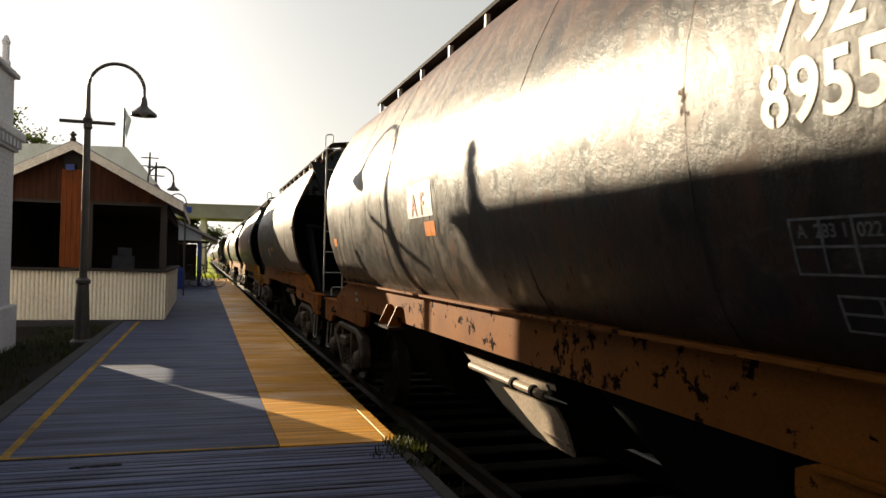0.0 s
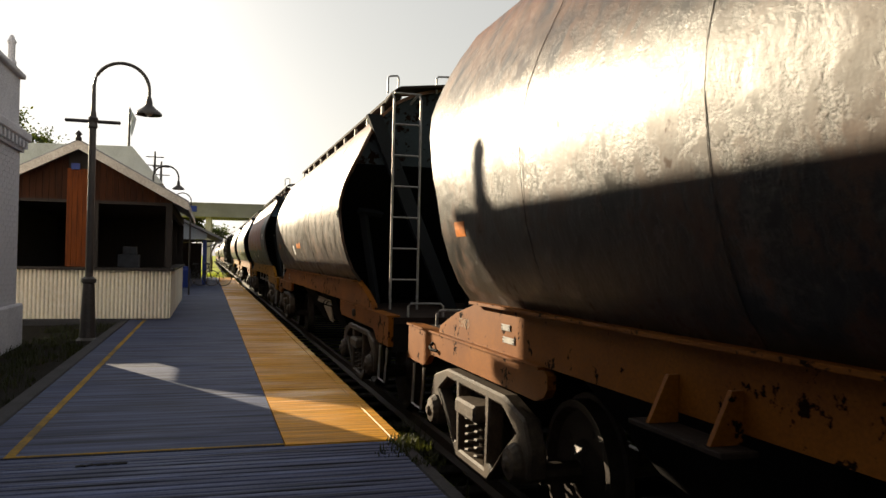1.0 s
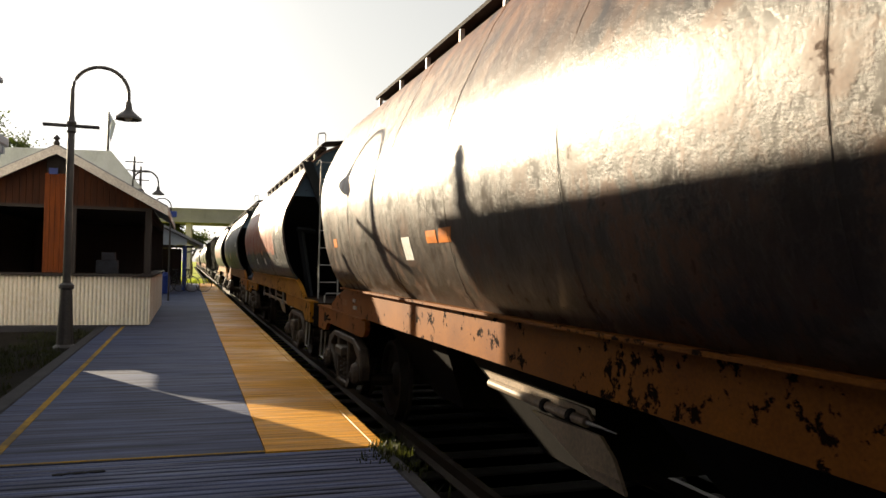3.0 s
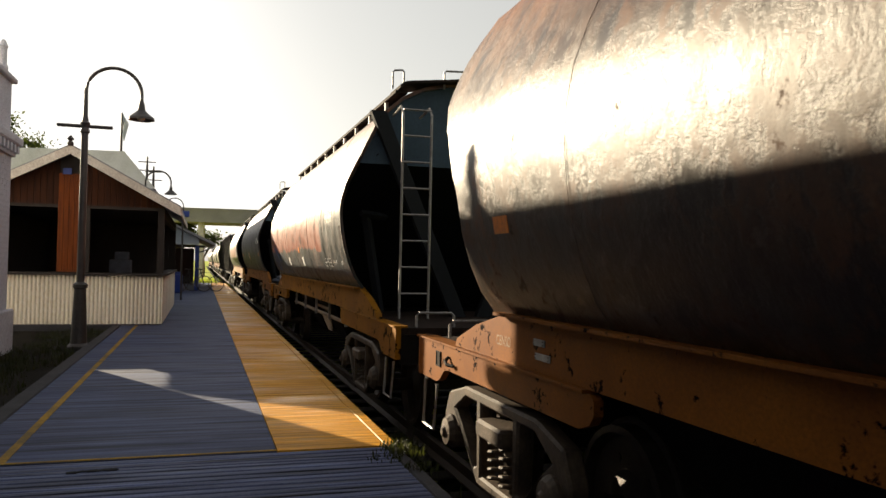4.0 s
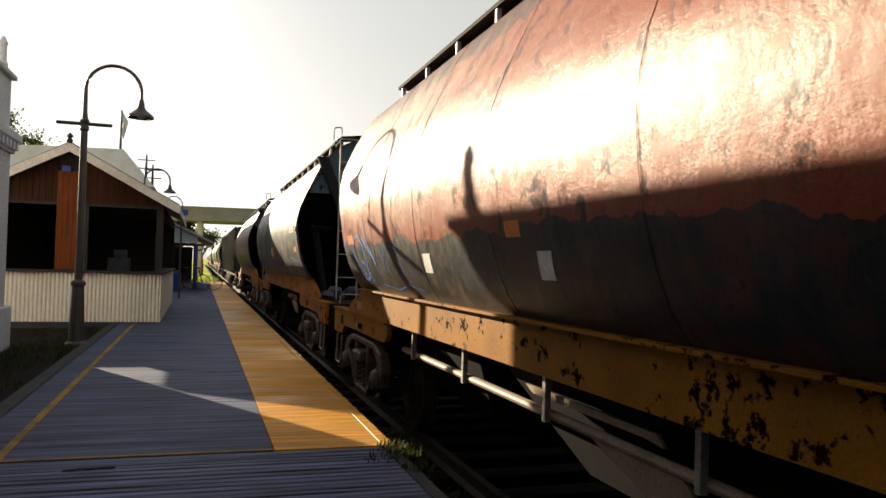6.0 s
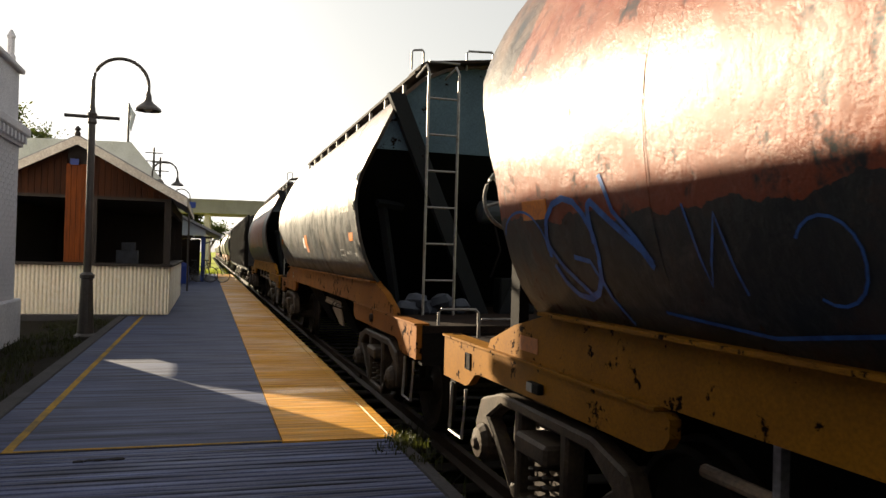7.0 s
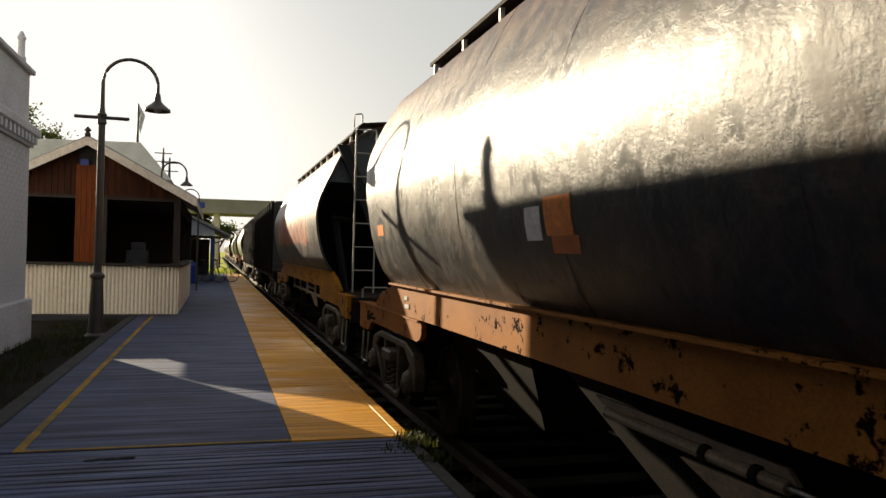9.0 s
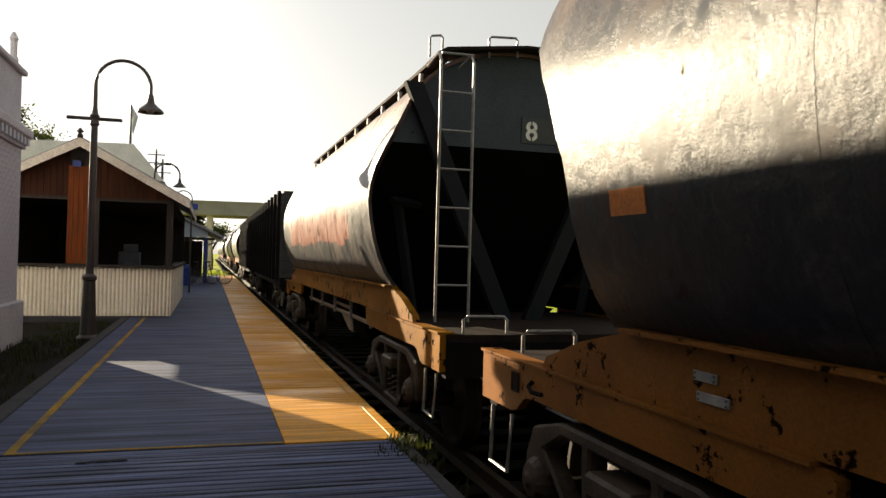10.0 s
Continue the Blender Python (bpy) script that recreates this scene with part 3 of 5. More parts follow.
def kiosk():
    """Timber refreshment kiosk with a gable, open hatches and a corrugated counter front."""
    k = thing("kiosk", label="timber gabled kiosk with cream corrugated counter and dark open hatches", category="kiosk")
    y0, y1, x0, x1, xc = 16.80, 24.3, -4.22, -0.74, -2.48
    for nm, bm in (("counter_front", corrugated(bmesh.new(), "x", y0 + 0.02, x0, x1, 0.02, 1.0)),
                   ("counter_side", corrugated(bmesh.new(), "y", x1 - 0.02, y0, y1, 0.02, 1.0))):
        o = part(nm, bm, M["cream"], k, "cream corrugated sheet", smooth=True)
        sm = o.modifiers.new("thick", "SOLIDIFY")
        sm.thickness = 0.004
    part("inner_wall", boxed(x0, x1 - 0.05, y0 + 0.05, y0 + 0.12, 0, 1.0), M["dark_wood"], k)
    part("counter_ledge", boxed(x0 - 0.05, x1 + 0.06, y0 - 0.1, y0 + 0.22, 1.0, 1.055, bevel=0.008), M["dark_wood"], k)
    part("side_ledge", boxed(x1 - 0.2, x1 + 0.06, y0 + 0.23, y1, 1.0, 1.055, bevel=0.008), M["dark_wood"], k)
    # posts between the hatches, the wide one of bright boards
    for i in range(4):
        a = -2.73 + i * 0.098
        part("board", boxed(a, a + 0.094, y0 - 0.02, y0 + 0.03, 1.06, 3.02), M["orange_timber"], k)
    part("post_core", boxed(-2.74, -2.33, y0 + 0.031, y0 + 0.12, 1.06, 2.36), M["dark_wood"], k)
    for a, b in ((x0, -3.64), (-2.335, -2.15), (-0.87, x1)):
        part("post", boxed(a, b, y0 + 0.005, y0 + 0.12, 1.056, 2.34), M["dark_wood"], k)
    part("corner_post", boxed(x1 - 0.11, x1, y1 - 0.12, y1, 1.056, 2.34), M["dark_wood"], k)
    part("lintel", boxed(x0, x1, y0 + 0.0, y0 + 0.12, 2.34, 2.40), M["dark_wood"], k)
    # gable boards
    def roof_z(x):
        return 3.47 - abs(x - xc) * 0.545
    n = 30
    for i in range(n):
        a, b = x0 + (x1 - x0) * i / n, x0 + (x1 - x0) * (i + 1) / n - 0.006
        if a > -2.75 and b < -2.33:
            continue
        part("board", slabbed([(a, 2.40), (b, 2.40), (b, roof_z(b) - 0.03), (a, roof_z(a) - 0.03)], "y", y0 + 0.01, y0 + 0.035), M["timber"], k)
    part("gable_core", slabbed([(x0, 2.4), (x1, 2.4), (x1, roof_z(x1) - 0.03), (xc, roof_z(xc) - 0.03), (x0, roof_z(x0) - 0.03)], "y", y0 + 0.04, y0 + 0.1), M["dark_wood"], k)
    part("name_plate", boxed(-2.66, -2.5, y0 - 0.06, y0 - 0.025, 3.0, 3.12), M["blue"], k, "small blue plate")
    # roof, fascia boards, ridge
    for sgn in (-1, 1):
        xe = xc + sgn * 2.06
        prof = [(xc, 3.50), (xe, 3.50 - 2.06 * 0.545), (xe, 3.56 - 2.06 * 0.545), (xc, 3.56)]
        part("roof_slope", slabbed(prof, "y", y0 - 0.42, y1 + 0.4), M["roof"], k)
        prof = [(xc, 3.36), (xe, 3.36 - 2.06 * 0.545), (xe, 3.53 - 2.06 * 0.545), (xc, 3.53)]
        part("fascia", slabbed(prof, "y", y0 - 0.46, y0 - 0.422), M["fascia"], k, "pale painted barge board")
        part("gutter", boxed(xe - (0.03 if sgn > 0 else 0), xe + (0.0 if sgn > 0 else 0.03), y0 - 0.42, y1 + 0.4, 2.28, 2.37), M["fascia"], k)
    part("ridge_finial", lathe(bmesh.new(), [(0.05, 0), (0.06, 0.05), (0.03, 0.1), (0.07, 0.13), (0.01, 0.2)], (xc, y0 - 0.44, 3.52), "z", 10), M["dark_wood"], k)
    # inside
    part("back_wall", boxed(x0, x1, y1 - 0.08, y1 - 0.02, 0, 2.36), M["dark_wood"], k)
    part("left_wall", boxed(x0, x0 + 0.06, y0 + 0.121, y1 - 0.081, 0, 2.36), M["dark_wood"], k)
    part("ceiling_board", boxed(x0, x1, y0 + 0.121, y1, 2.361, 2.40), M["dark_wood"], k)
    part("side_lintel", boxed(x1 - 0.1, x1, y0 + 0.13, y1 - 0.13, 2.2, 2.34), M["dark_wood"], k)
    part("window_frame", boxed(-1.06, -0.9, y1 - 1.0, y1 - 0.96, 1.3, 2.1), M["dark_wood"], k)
    return k


kiosk()
# out of view; added to cut the sun patch on the platform short
tagged(obj("fence_wall", boxed(-8.0, -4.32, 16.95, 17.05, 0, 2.02), M["dark_wood"]), "unseen dark wall beside the kiosk, added to block the sun", "fence", kind="structure")
stall = thing("serving_cabinet", (-1.72, 18.6, 0.0), label="pale cabinet inside the dark kiosk", category="cabinet")
part("body", boxed(-0.22, 0.22, -0.2, 0.2, 0.0, 1.32, bevel=0.01), M["sacks"], stall)
part("top", boxed(-0.12, 0.16, -0.15, 0.15, 1.32, 1.5, bevel=0.01), M["sacks"], stall)


def lamp_post(x, y, base=-0.09, name_label="tall black iron lamp post with hooked arm and bell shade"):
    """Old station lamp: tapered plinth, slim shaft, ladder bar, swan neck with a bell shade."""
    p = thing("lamp_post", (x, y, 0), label=name_label, category="lamp post", group="platform lamps")
    part("plinth", lathe(bmesh.new(), [(0.17, base), (0.17, base + 0.06), (0.125, base + 0.1), (0.085, 0.86), (0.11, 0.88), (0.11, 0.93), (0.06, 0.97)], (0, 0, 0), "z", 16), M["iron"], p)
    part("shaft", lathe(bmesh.new(), [(0.060, 0.95), (0.052, 3.3), (0.036, 3.6), (0.029, 4.02)], (0, 0, 0), "z", 12), M["iron"], p, smooth=True)
    part("collar", lathe(bmesh.new(), [(0.05, 3.30), (0.075, 3.33), (0.06, 3.40), (0.075, 3.47), (0.05, 3.5), (0.04, 3.58)], (0, 0, 0), "z", 12), M["iron"], p)
    part("ladder_bar", tubed([(-0.40, 0, 3.42), (0.40, 0, 3.42)], 0.028), M["iron"], p)
    for s in (-0.38, 0.38):
        part("bar_end", lathe(bmesh.new(), [(0.005, -0.03), (0.03, 0), (0.005, 0.03)], (s, 0, 3.42), "x", 8), M["iron"], p)
    arc = [(0.41 - 0.41 * math.cos(a), 0, 3.98 + 0.40 * math.sin(a)) for a in [math.pi * i / 20 for i in range(21)]]
    part("swan_neck", tubed([(0, 0, 3.8)] + arc + [(0.82, 0, 3.86)], 0.027), M["iron"], p, smooth=True)
    sh = part("shade", lathe(bmesh.new(), [(0.03, 3.88), (0.045, 3.84), (0.06, 3.74), (0.085, 3.71), (0.2, 3.615), (0.205, 3.58), (0.195, 3.582), (0.18, 3.61), (0.075, 3.70)], (0.82, 0, 0), "z", 24), M["iron"], p, smooth=True)
    part("bulb_glass", lathe(bmesh.new(), [(0.03, 3.70), (0.065, 3.64), (0.06, 3.59), (0.02, 3.56)], (0.82, 0, 0), "z", 12), M["lamp_in"], sh)
    return p


lamp_post(-1.80, 13.2)
lamp_post(-1.88, 28.0, 0.0)
lamp_post(-1.72, 40.0, 0.0)


def canopy():
    """Second shelter farther along, with blue posts."""
    c = thing("shelter", label="low platform shelter with blue posts and pale gable sheet", category="shelter")
    y0, y1 = 35.5, 46.0
    part("roof_slope", slabbed([(-2.6, 3.50), (0.58, 1.98), (0.60, 2.08), (-2.6, 3.62)], "y", y0 - 0.5, y1), M["roof"], c)
    part("gable_sheet", slabbed([(-3.2, 2.02), (-0.1, 2.02), (-0.1, 2.26), (-2.6, 3.46), (-3.2, 3.2)], "y", y0 - 0.3, y0 - 0.24), M["blue_sheet"], c, "pale blue-grey sheet")
    part("beam", boxed(-3.2, 0.2, y0 - 0.05, y0 + 0.08, 1.90, 2.0), M["dark_wood"], c)
    for y in (35.5, 40.5, 45.5):
        part("post", boxed(-0.27, -0.11, y - 0.08, y + 0.08, 0, 1.99, bevel=0.01), M["blue"], c, "blue painted post")
    part("gutter_pipe", tubed([(0.58, y0 - 0.5, 1.98), (0.1, y0 - 0.4, 1.75), (-0.1, y0 - 0.1, 1.7)], 0.03), M["roof"], c)
    part("rear_wall", boxed(-3.2, -3.1, y0, y1, 0, 2.6), M["dark_wood"], c)
    part("end_wall", boxed(-3.1, -0.4, y1 - 0.1, y1, 0, 2.0), M["dark_wood"], c)
    return c


canopy()


def bicycle(x, y, rz):
    b = thing("bicycle", (x, y, 0), rz, label="dark bicycle parked beside the blue post", category="bicycle", group="parked bicycles")
    for s in (-0.5, 0.5):
        ring = [(s + 0.33 * math.cos(a), 0, 0.34 + 0.33 * math.sin(a)) for a in [2 * math.pi * i / 24 for i in range(25)]]
        w = part("wheel", tubed(ring, 0.018, 6), M["black"], b)
        for i in range(8):
            a = math.pi * i / 8
            part("spoke", tubed([(s - 0.32 * math.cos(a), 0, 0.34 - 0.32 * math.sin(a)), (s + 0.32 * math.cos(a), 0, 0.34 + 0.32 * math.sin(a))], 0.003, 4), M["grab"], w)
    bm = bmesh.new()
    for q in (((-0.5, 0, 0.34), (-0.15, 0, 0.82), (0.36, 0, 0.8), (-0.02, 0, 0.3), (-0.5, 0, 0.34)), ((-0.02, 0, 0.3), (-0.18, 0, 0.92)), ((0.5, 0, 0.34), (0.32, 0, 0.98))):
        tube(bm, q, 0.016, 6)
    part("bicycle_frame", bm, M["black"], b)
    part("saddle", boxed(-0.3, -0.08, -0.07, 0.07, 0.92, 0.97, bevel=0.02), M["black"], b)
    part("handlebar", tubed([(0.2, -0.26, 1.0), (0.32, -0.1, 1.0), (0.32, 0.1, 1.0), (0.2, 0.26, 1.0)], 0.013, 6), M["grab"], b)


bicycle(-0.35, 34.6, 12)
bicycle(0.15, 35.0, -8)
bin_ = thing("bin", (-1.0, 33.2, 0), label="blue plastic barrel on the platform", category="barrel")
part("drum", lathe(bmesh.new(), [(0.27, 0), (0.29, 0.05), (0.29, 0.3), (0.3, 0.33), (0.29, 0.36), (0.29, 0.72), (0.25, 0.8)], (0, 0, 0), "z", 18), M["blue"], bin_)
part("lid", lathe(bmesh.new(), [(0.26, 0.8), (0.26, 0.84), (0.1, 0.86)], (0, 0, 0), "z", 18), M["blue"], bin_)
tank = thing("blue_sign", (-0.62, 27.0, 0), label="blue box sign on a slim pole past the kiosk", category="sign")
part("pole", tubed([(0, 0, 0), (0, 0, 2.9)], 0.03), M["iron"], tank)
part("panel", boxed(-0.05, 0.2, -0.06, 0.06, 2.78, 2.98, bevel=0.02), M["blue"], tank)


def depot():
    """Larger pale hall behind the kiosk."""
    d = thing("depot", label="large pale grey hall with a hipped roof behind the kiosk", category="building")
    y0, y1 = 29.0, 45.0
    part("wall", boxed(-6.2, -2.35, y0 + 0.3, y1, 0, 3.9), M["white_wall"], d)
    bm = bmesh.new()
    vs = [bm.verts.new(v) for v in ((-6.7, y0, 3.8), (-1.62, y0, 3.85), (-1.62, y1, 3.85), (-6.7, y1, 3.8), (-6.3, y0 + 0.2, 5.05), (-2.7, y0 + 0.2, 5.14), (-2.7, y1, 5.14), (-6.3, y1, 5.05))]
    for f in ((0, 1, 5, 4), (1, 2, 6, 5), (2, 3, 7, 6), (3, 0, 4, 7), (4, 5, 6, 7), (3, 2, 1, 0)):
        bm.faces.new([vs[i] for i in f])
    part("roof", bm, M["pale"], d, "pale sheet-metal roof")


depot()


def mast(x, y, base, h, flag=False):
    f = thing("flagpole" if flag else "mast", (x, y, base), label="flagpole with a limp faded flag" if flag else "thin antenna mast over the roofs",
              category="flagpole" if flag else "mast")
    part("pole", tubed([(0, 0, 0), (0, 0, h)], 0.05, 8, 0.03), M["iron"], f)
    if flag:
        bm = bmesh.new()
        n = 10
        cols = []
        for i in range(n + 1):
            u = i / n
            cols.append([bm.verts.new((0.03 + 0.2 * u * (0.25 + 0.75 * (1 - w)), 0.08 * math.sin(7 * u + 2 * w), h - 0.05 - w * 0.7 - 0.35 * u)) for w in (0, 0.33, 0.66, 1)])
        for p, q in zip(cols, cols[1:]):
            for k in range(3):
                bm.faces.new((p[k], q[k], q[k + 1], p[k + 1]))
        o = part("cloth", bm, M["flag"], f, smooth=True)
        o.modifiers.new("thick", "SOLIDIFY").thickness = 0.01
    else:
        for z in (h - 0.2, h - 0.5):
            part("crossbar", tubed([(-0.3, 0, z), (0.3, 0, z)], 0.02, 5), M["iron"], f)


mast(-2.88, 30.0, 5.1, 1.55, True)
mast(-1.95, 29.6, 4.1, 0.95)
mast(-1.75, 30.0, 3.9, 0.85)


def bridge():
    """Road bridge over the tracks, its parapet with pale posts."""
    b = thing("road_bridge", label="concrete road bridge with railing across the tracks", category="bridge")
    def pt(u, w=0.0):
        p, q = Vector((-1.75, 79.0)), Vector((59.0, 71.5))
        d = (q - p).normalized()
        nrm = Vector((-d.y, d.x))
        v = p + d * u + nrm * w
        return (v.x, v.y)
    for nm, a, z0, z1, w0, w1 in (("deck", -14, 5.08, 5.40, 0, 7), ("parapet_base", -14, 5.40, 5.55, 0, 0.25), ("rear_parapet", -14, 5.41, 6.45, 6.6, 6.9)):
        part(nm, slabbed([pt(a, w0), pt(110, w0), pt(110, w1), pt(a, w1)], "z", z0, z1), M["bridge"], b)
    part("handrail", slabbed([pt(-14, 0.03), pt(110, 0.03), pt(110, 0.2), pt(-14, 0.2)], "z", 6.33, 6.47), M["bridge"], b)
    part("beam_panel", slabbed([pt(-14, 0.09), pt(16, 0.09), pt(16, 0.14), pt(-14, 0.14)], "z", 5.55, 6.33), M["bridge"], b)
    for i in range(95):
        u = -14 + i * 1.3
        part("railing_post", slabbed([pt(u, 0.0), pt(u + 0.16, 0.0), pt(u + 0.16, 0.2), pt(u, 0.2)], "z", 5.55, 6.33), M["pale"] if u > 16 else M["bridge"], b)
        if u > 16:
            part("railing_panel", slabbed([pt(u + 0.2, 0.1), pt(u + 1.26, 0.1), pt(u + 1.26, 0.13), pt(u + 0.2, 0.13)], "z", 5.62, 6.26), M["bridge"], b)
    for u, w in ((1.3, 0.5), (32, 0.7), (63, 0.9), (93, 0.9)):
        part("pier", slabbed([pt(u, 0.6), pt(u + w, 0.6), pt(u + w, 1.8), pt(u, 1.8)], "z", GROUND, 5.08), M["fascia"], b, "pale concrete pier")


bridge()


# ---------------------------------------------------------------- the train
HALF, SILL_END = 5.0, 6.62
PROFILE = [(0.0, 4.05), (0.32, 4.035), (0.64, 3.96), (0.907, 3.83), (1.13, 3.63), (1.24, 3.45), (1.35, 3.22), (1.47, 2.96), (1.545, 2.75), (1.58, 2.56), (1.588, 2.4), (1.572, 2.2), (1.54, 2.0), (1.48, 1.8), (1.405, 1.63), (1.301, 1.49)]


def rim(z, far=False):
    """How far the shell's end reaches along the wagon at height z: the rim steps back below the shoulder."""
    if far:
        return float(np.interp(z, (1.49, 2.25, 2.6, 3.02, 3.3, 3.6, 4.05), (4.86, 4.88, 5.08, 5.52, 5.56, 5.35, 5.2)))
    return float(np.interp(z, (1.49, 2.0, 2.42, 2.62, 2.82, 3.02, 3.1), (4.78, 4.78, 4.72, 4.77, 4.89, 5.04, 5.06)))


def side_x(z):
    """Half width of the hopper's shell at height z."""
    zs, xs = [p[1] for p in PROFILE][::-1], [p[0] for p in PROFILE][::-1]
    return float(np.interp(z, zs, xs))


def text_mesh(words, size, bold):
    cu = bpy.data.curves.new("glyph", "FONT")
    cu.body, cu.size, cu.offset = words, 1.0, bold / size
    tmp = bpy.data.objects.new("glyph", cu)
    me = bpy.data.meshes.new_from_object(tmp)
    bpy.data.objects.remove(tmp)
    bm = bmesh.new()
    bm.from_mesh(me)
    bpy.data.meshes.remove(me)
    for v in bm.verts:
        v.co *= size
    return bm


def stencilled(bm, ch):
    """Cuts the bridges of a stencil into a round figure."""
    xs, ys = [v.co.x for v in bm.verts], [v.co.y for v in bm.verts]
    mid, half, h = (min(xs) + max(xs)) / 2, (max(xs) - min(xs)) * 0.06, max(ys)
    bmesh.ops.triangulate(bm, faces=bm.faces[:])
    for co, no in (((mid - half, 0, 0), (1, 0, 0)), ((mid + half, 0, 0), (1, 0, 0)), ((0, h * 0.33, 0), (0, 1, 0)), ((0, h * 0.66, 0), (0, 1, 0))):
        bmesh.ops.bisect_plane(bm, geom=bm.verts[:] + bm.edges[:] + bm.faces[:], plane_co=co, plane_no=no)
    gone = []
    for f in bm.faces:
        c = f.calc_center_median()
        if abs(c.x - mid) < half and ((c.y > h * 0.66 and ch in "08") or (c.y < h * 0.33 and ch in "86")):
            gone.append(f)
    bmesh.ops.delete(bm, geom=gone, context="FACES")
    return bm


def glyphs(words, size, bold):
    """One flat mesh for each character of a word, in its place."""
    if size < 0.1:
        return [text_mesh(words, size, bold)]
    out = []
    for i, ch in enumerate(words):
        if ch == " ":
            continue
        whole, one = text_mesh(words[:i + 1], size, bold), text_mesh(ch, size, bold)
        shift = max(v.co.x for v in whole.verts) - max(v.co.x for v in one.verts)
        whole.free()
        for v in one.verts:
            v.co.x += shift
        out.append(stencilled(one, ch) if ch in "068" else one)
    return out


def side_text(words, y, z, size, material, parent, name="letter", squeeze=1.0):
    """Stencilled letters that lie on the curved side towards the platform; they read from +y to -y."""
    for bm in glyphs(words, size, size * 0.02):
        h = max(v.co.y for v in bm.verts)
        for k in range(1, 5):
            bmesh.ops.bisect_plane(bm, geom=bm.verts[:] + bm.edges[:] + bm.faces[:], plane_co=(0, h * k / 5, 0), plane_no=(0, 1, 0))
        for v in bm.verts:
            u, w = v.co.x * squeeze, v.co.y
            sx = side_x(z + w)
            v.co = (-sx * (1 + dent(parent["seed"], -sx, y - u, z + w) / 1.5) - 0.003, y - u, z + w)
        o = part(name, bm, material, parent)
    return o


def end_text(words, x, y, z, size, material, parent, name="end_letter"):
    for bm in glyphs(words, size, size * 0.02):
        for v in bm.verts:
            v.co = (x + v.co.x * 1.02, y, z + v.co.y)
        part(name, bm, material, parent)


def side_patch(y, z, w, h, material, parent, name="placard", skew=0.0, label=""):
    """A thin plate that follows the curved side; y is its far edge, z its foot."""
    bm = bmesh.new()
    n = 4
    cols = []
    for i in (0, 1):
        cols.append([[bm.verts.new((-side_x(z + h * k / n) * (1 + dent(parent["seed"], -side_x(z + h * k / n), y - w * i, z + h * k / n) / 1.5) - d, y - w * i + skew * k / n, z + h * k / n)) for k in range(n + 1)] for d in (0.004, -0.01)])
    for k in range(n):
        bm.faces.new((cols[0][0][k], cols[1][0][k], cols[1][0][k + 1], cols[0][0][k + 1]))
        for i in (0, 1):
            bm.faces.new((cols[i][0][k], cols[i][0][k + 1], cols[i][1][k + 1], cols[i][1][k]))
    for k in (0, n):
        bm.faces.new((cols[0][0][k], cols[1][0][k], cols[1][1][k], cols[0][1][k]))
    return part(name, bm, material, parent, label)


def panel_lines(y, z, w, h, cols_, parent):
    """Outlined data panel: thin painted bars round its cells."""
    t = 0.008
    for k in range(cols_ + 1):
        side_patch(y - w * k / cols_, z, t, h, M["faint"], parent, "panel_bar")
    for zz in (z, z + h * 0.5, z + h):
        side_patch(y, zz, w, t, M["faint"], parent, "panel_bar")


CACHE = {}


def cached(key, name, build, material, parent, m=None, smooth=False, label=""):
    """A part whose mesh is shared by all wagons."""
    if key in CACHE:
        return tagged(shared(name, CACHE[key], parent, m), label)
    ob = part(name, build(), material, parent, label, smooth)
    if m is not None:
        ob.matrix_basis = m
    CACHE[key] = ob.data
    return ob


def dent(seed, x, y, z):
    """Old sheet is never quite even."""
    return 0.014 * noise.noise((x * 0.9, y * 0.9 + seed * 7, z * 1.3)) + 0.004 * noise.noise((x * 2, y * 3.1 + seed, z * 3))


def shell(seed):
    """The bulged steel body, open at its ends, with the slight dents of old sheet."""
    bm = bmesh.new()
    half = []
    for (xa, za), (xb, zb) in zip(PROFILE, PROFILE[1:]):
        for k in range(2):
            half.append((xa + (xb - xa) * k / 2, za + (zb - za) * k / 2))
    half.append(PROFILE[-1])
    loop = [(-x, z) for x, z in half[::-1]] + half[1:]
    n = 66
    rows = []
    for layer, inset in ((0, 0.0), (1, 0.035)):
        lay = []
        for i in range(n + 1):
            ring = []
            for x, z in loop:
                y = (2 * i / n - 1) * rim(z, 2 * i > n)
                k = 1 - inset / 1.5
                d = dent(seed, x, y, z) if layer == 0 and 0 < i < n else 0.0
                ring.append(bm.verts.new((x * (k + d / 1.5), y, (z - 2.4) * k + 2.4)))
            lay.append(ring)
        rows.append(lay)
    for lay in rows:
        for a, b in zip(lay, lay[1:]):
            for k in range(len(loop) - 1):
                bm.faces.new((a[k], a[k + 1], b[k + 1], b[k]))
    for i in (0, n):
        for k in range(len(loop) - 1):
            bm.faces.new((rows[0][i][k], rows[0][i][k + 1], rows[1][i][k + 1], rows[1][i][k]))
    for k in (0, len(loop) - 1):
        for i in range(n):
            bm.faces.new((rows[0][i][k], rows[0][i + 1][k], rows[1][i + 1][k], rows[1][i][k]))
    return bm


def seam(y, side):
    """Weld bead down the shell."""
    bm = bmesh.new()
    pts = [(side * (x + 0.001), y, z + 0.002) for x, z in PROFILE[3:]]
    return tube(bm, pts, 0.0018, 5)


def end_plate(sgn):
    bm = bmesh.new()
    top = [(x * 0.97, z - 0.02) for x, z in PROFILE if z >= 3.02] + [(1.44, 3.0)]
    out = [(-x, z) for x, z in top[::-1]] + top[1:]
    slab(bm, out, "y", sgn * (HALF - 0.02), sgn * (HALF + 0.01))
    return bm


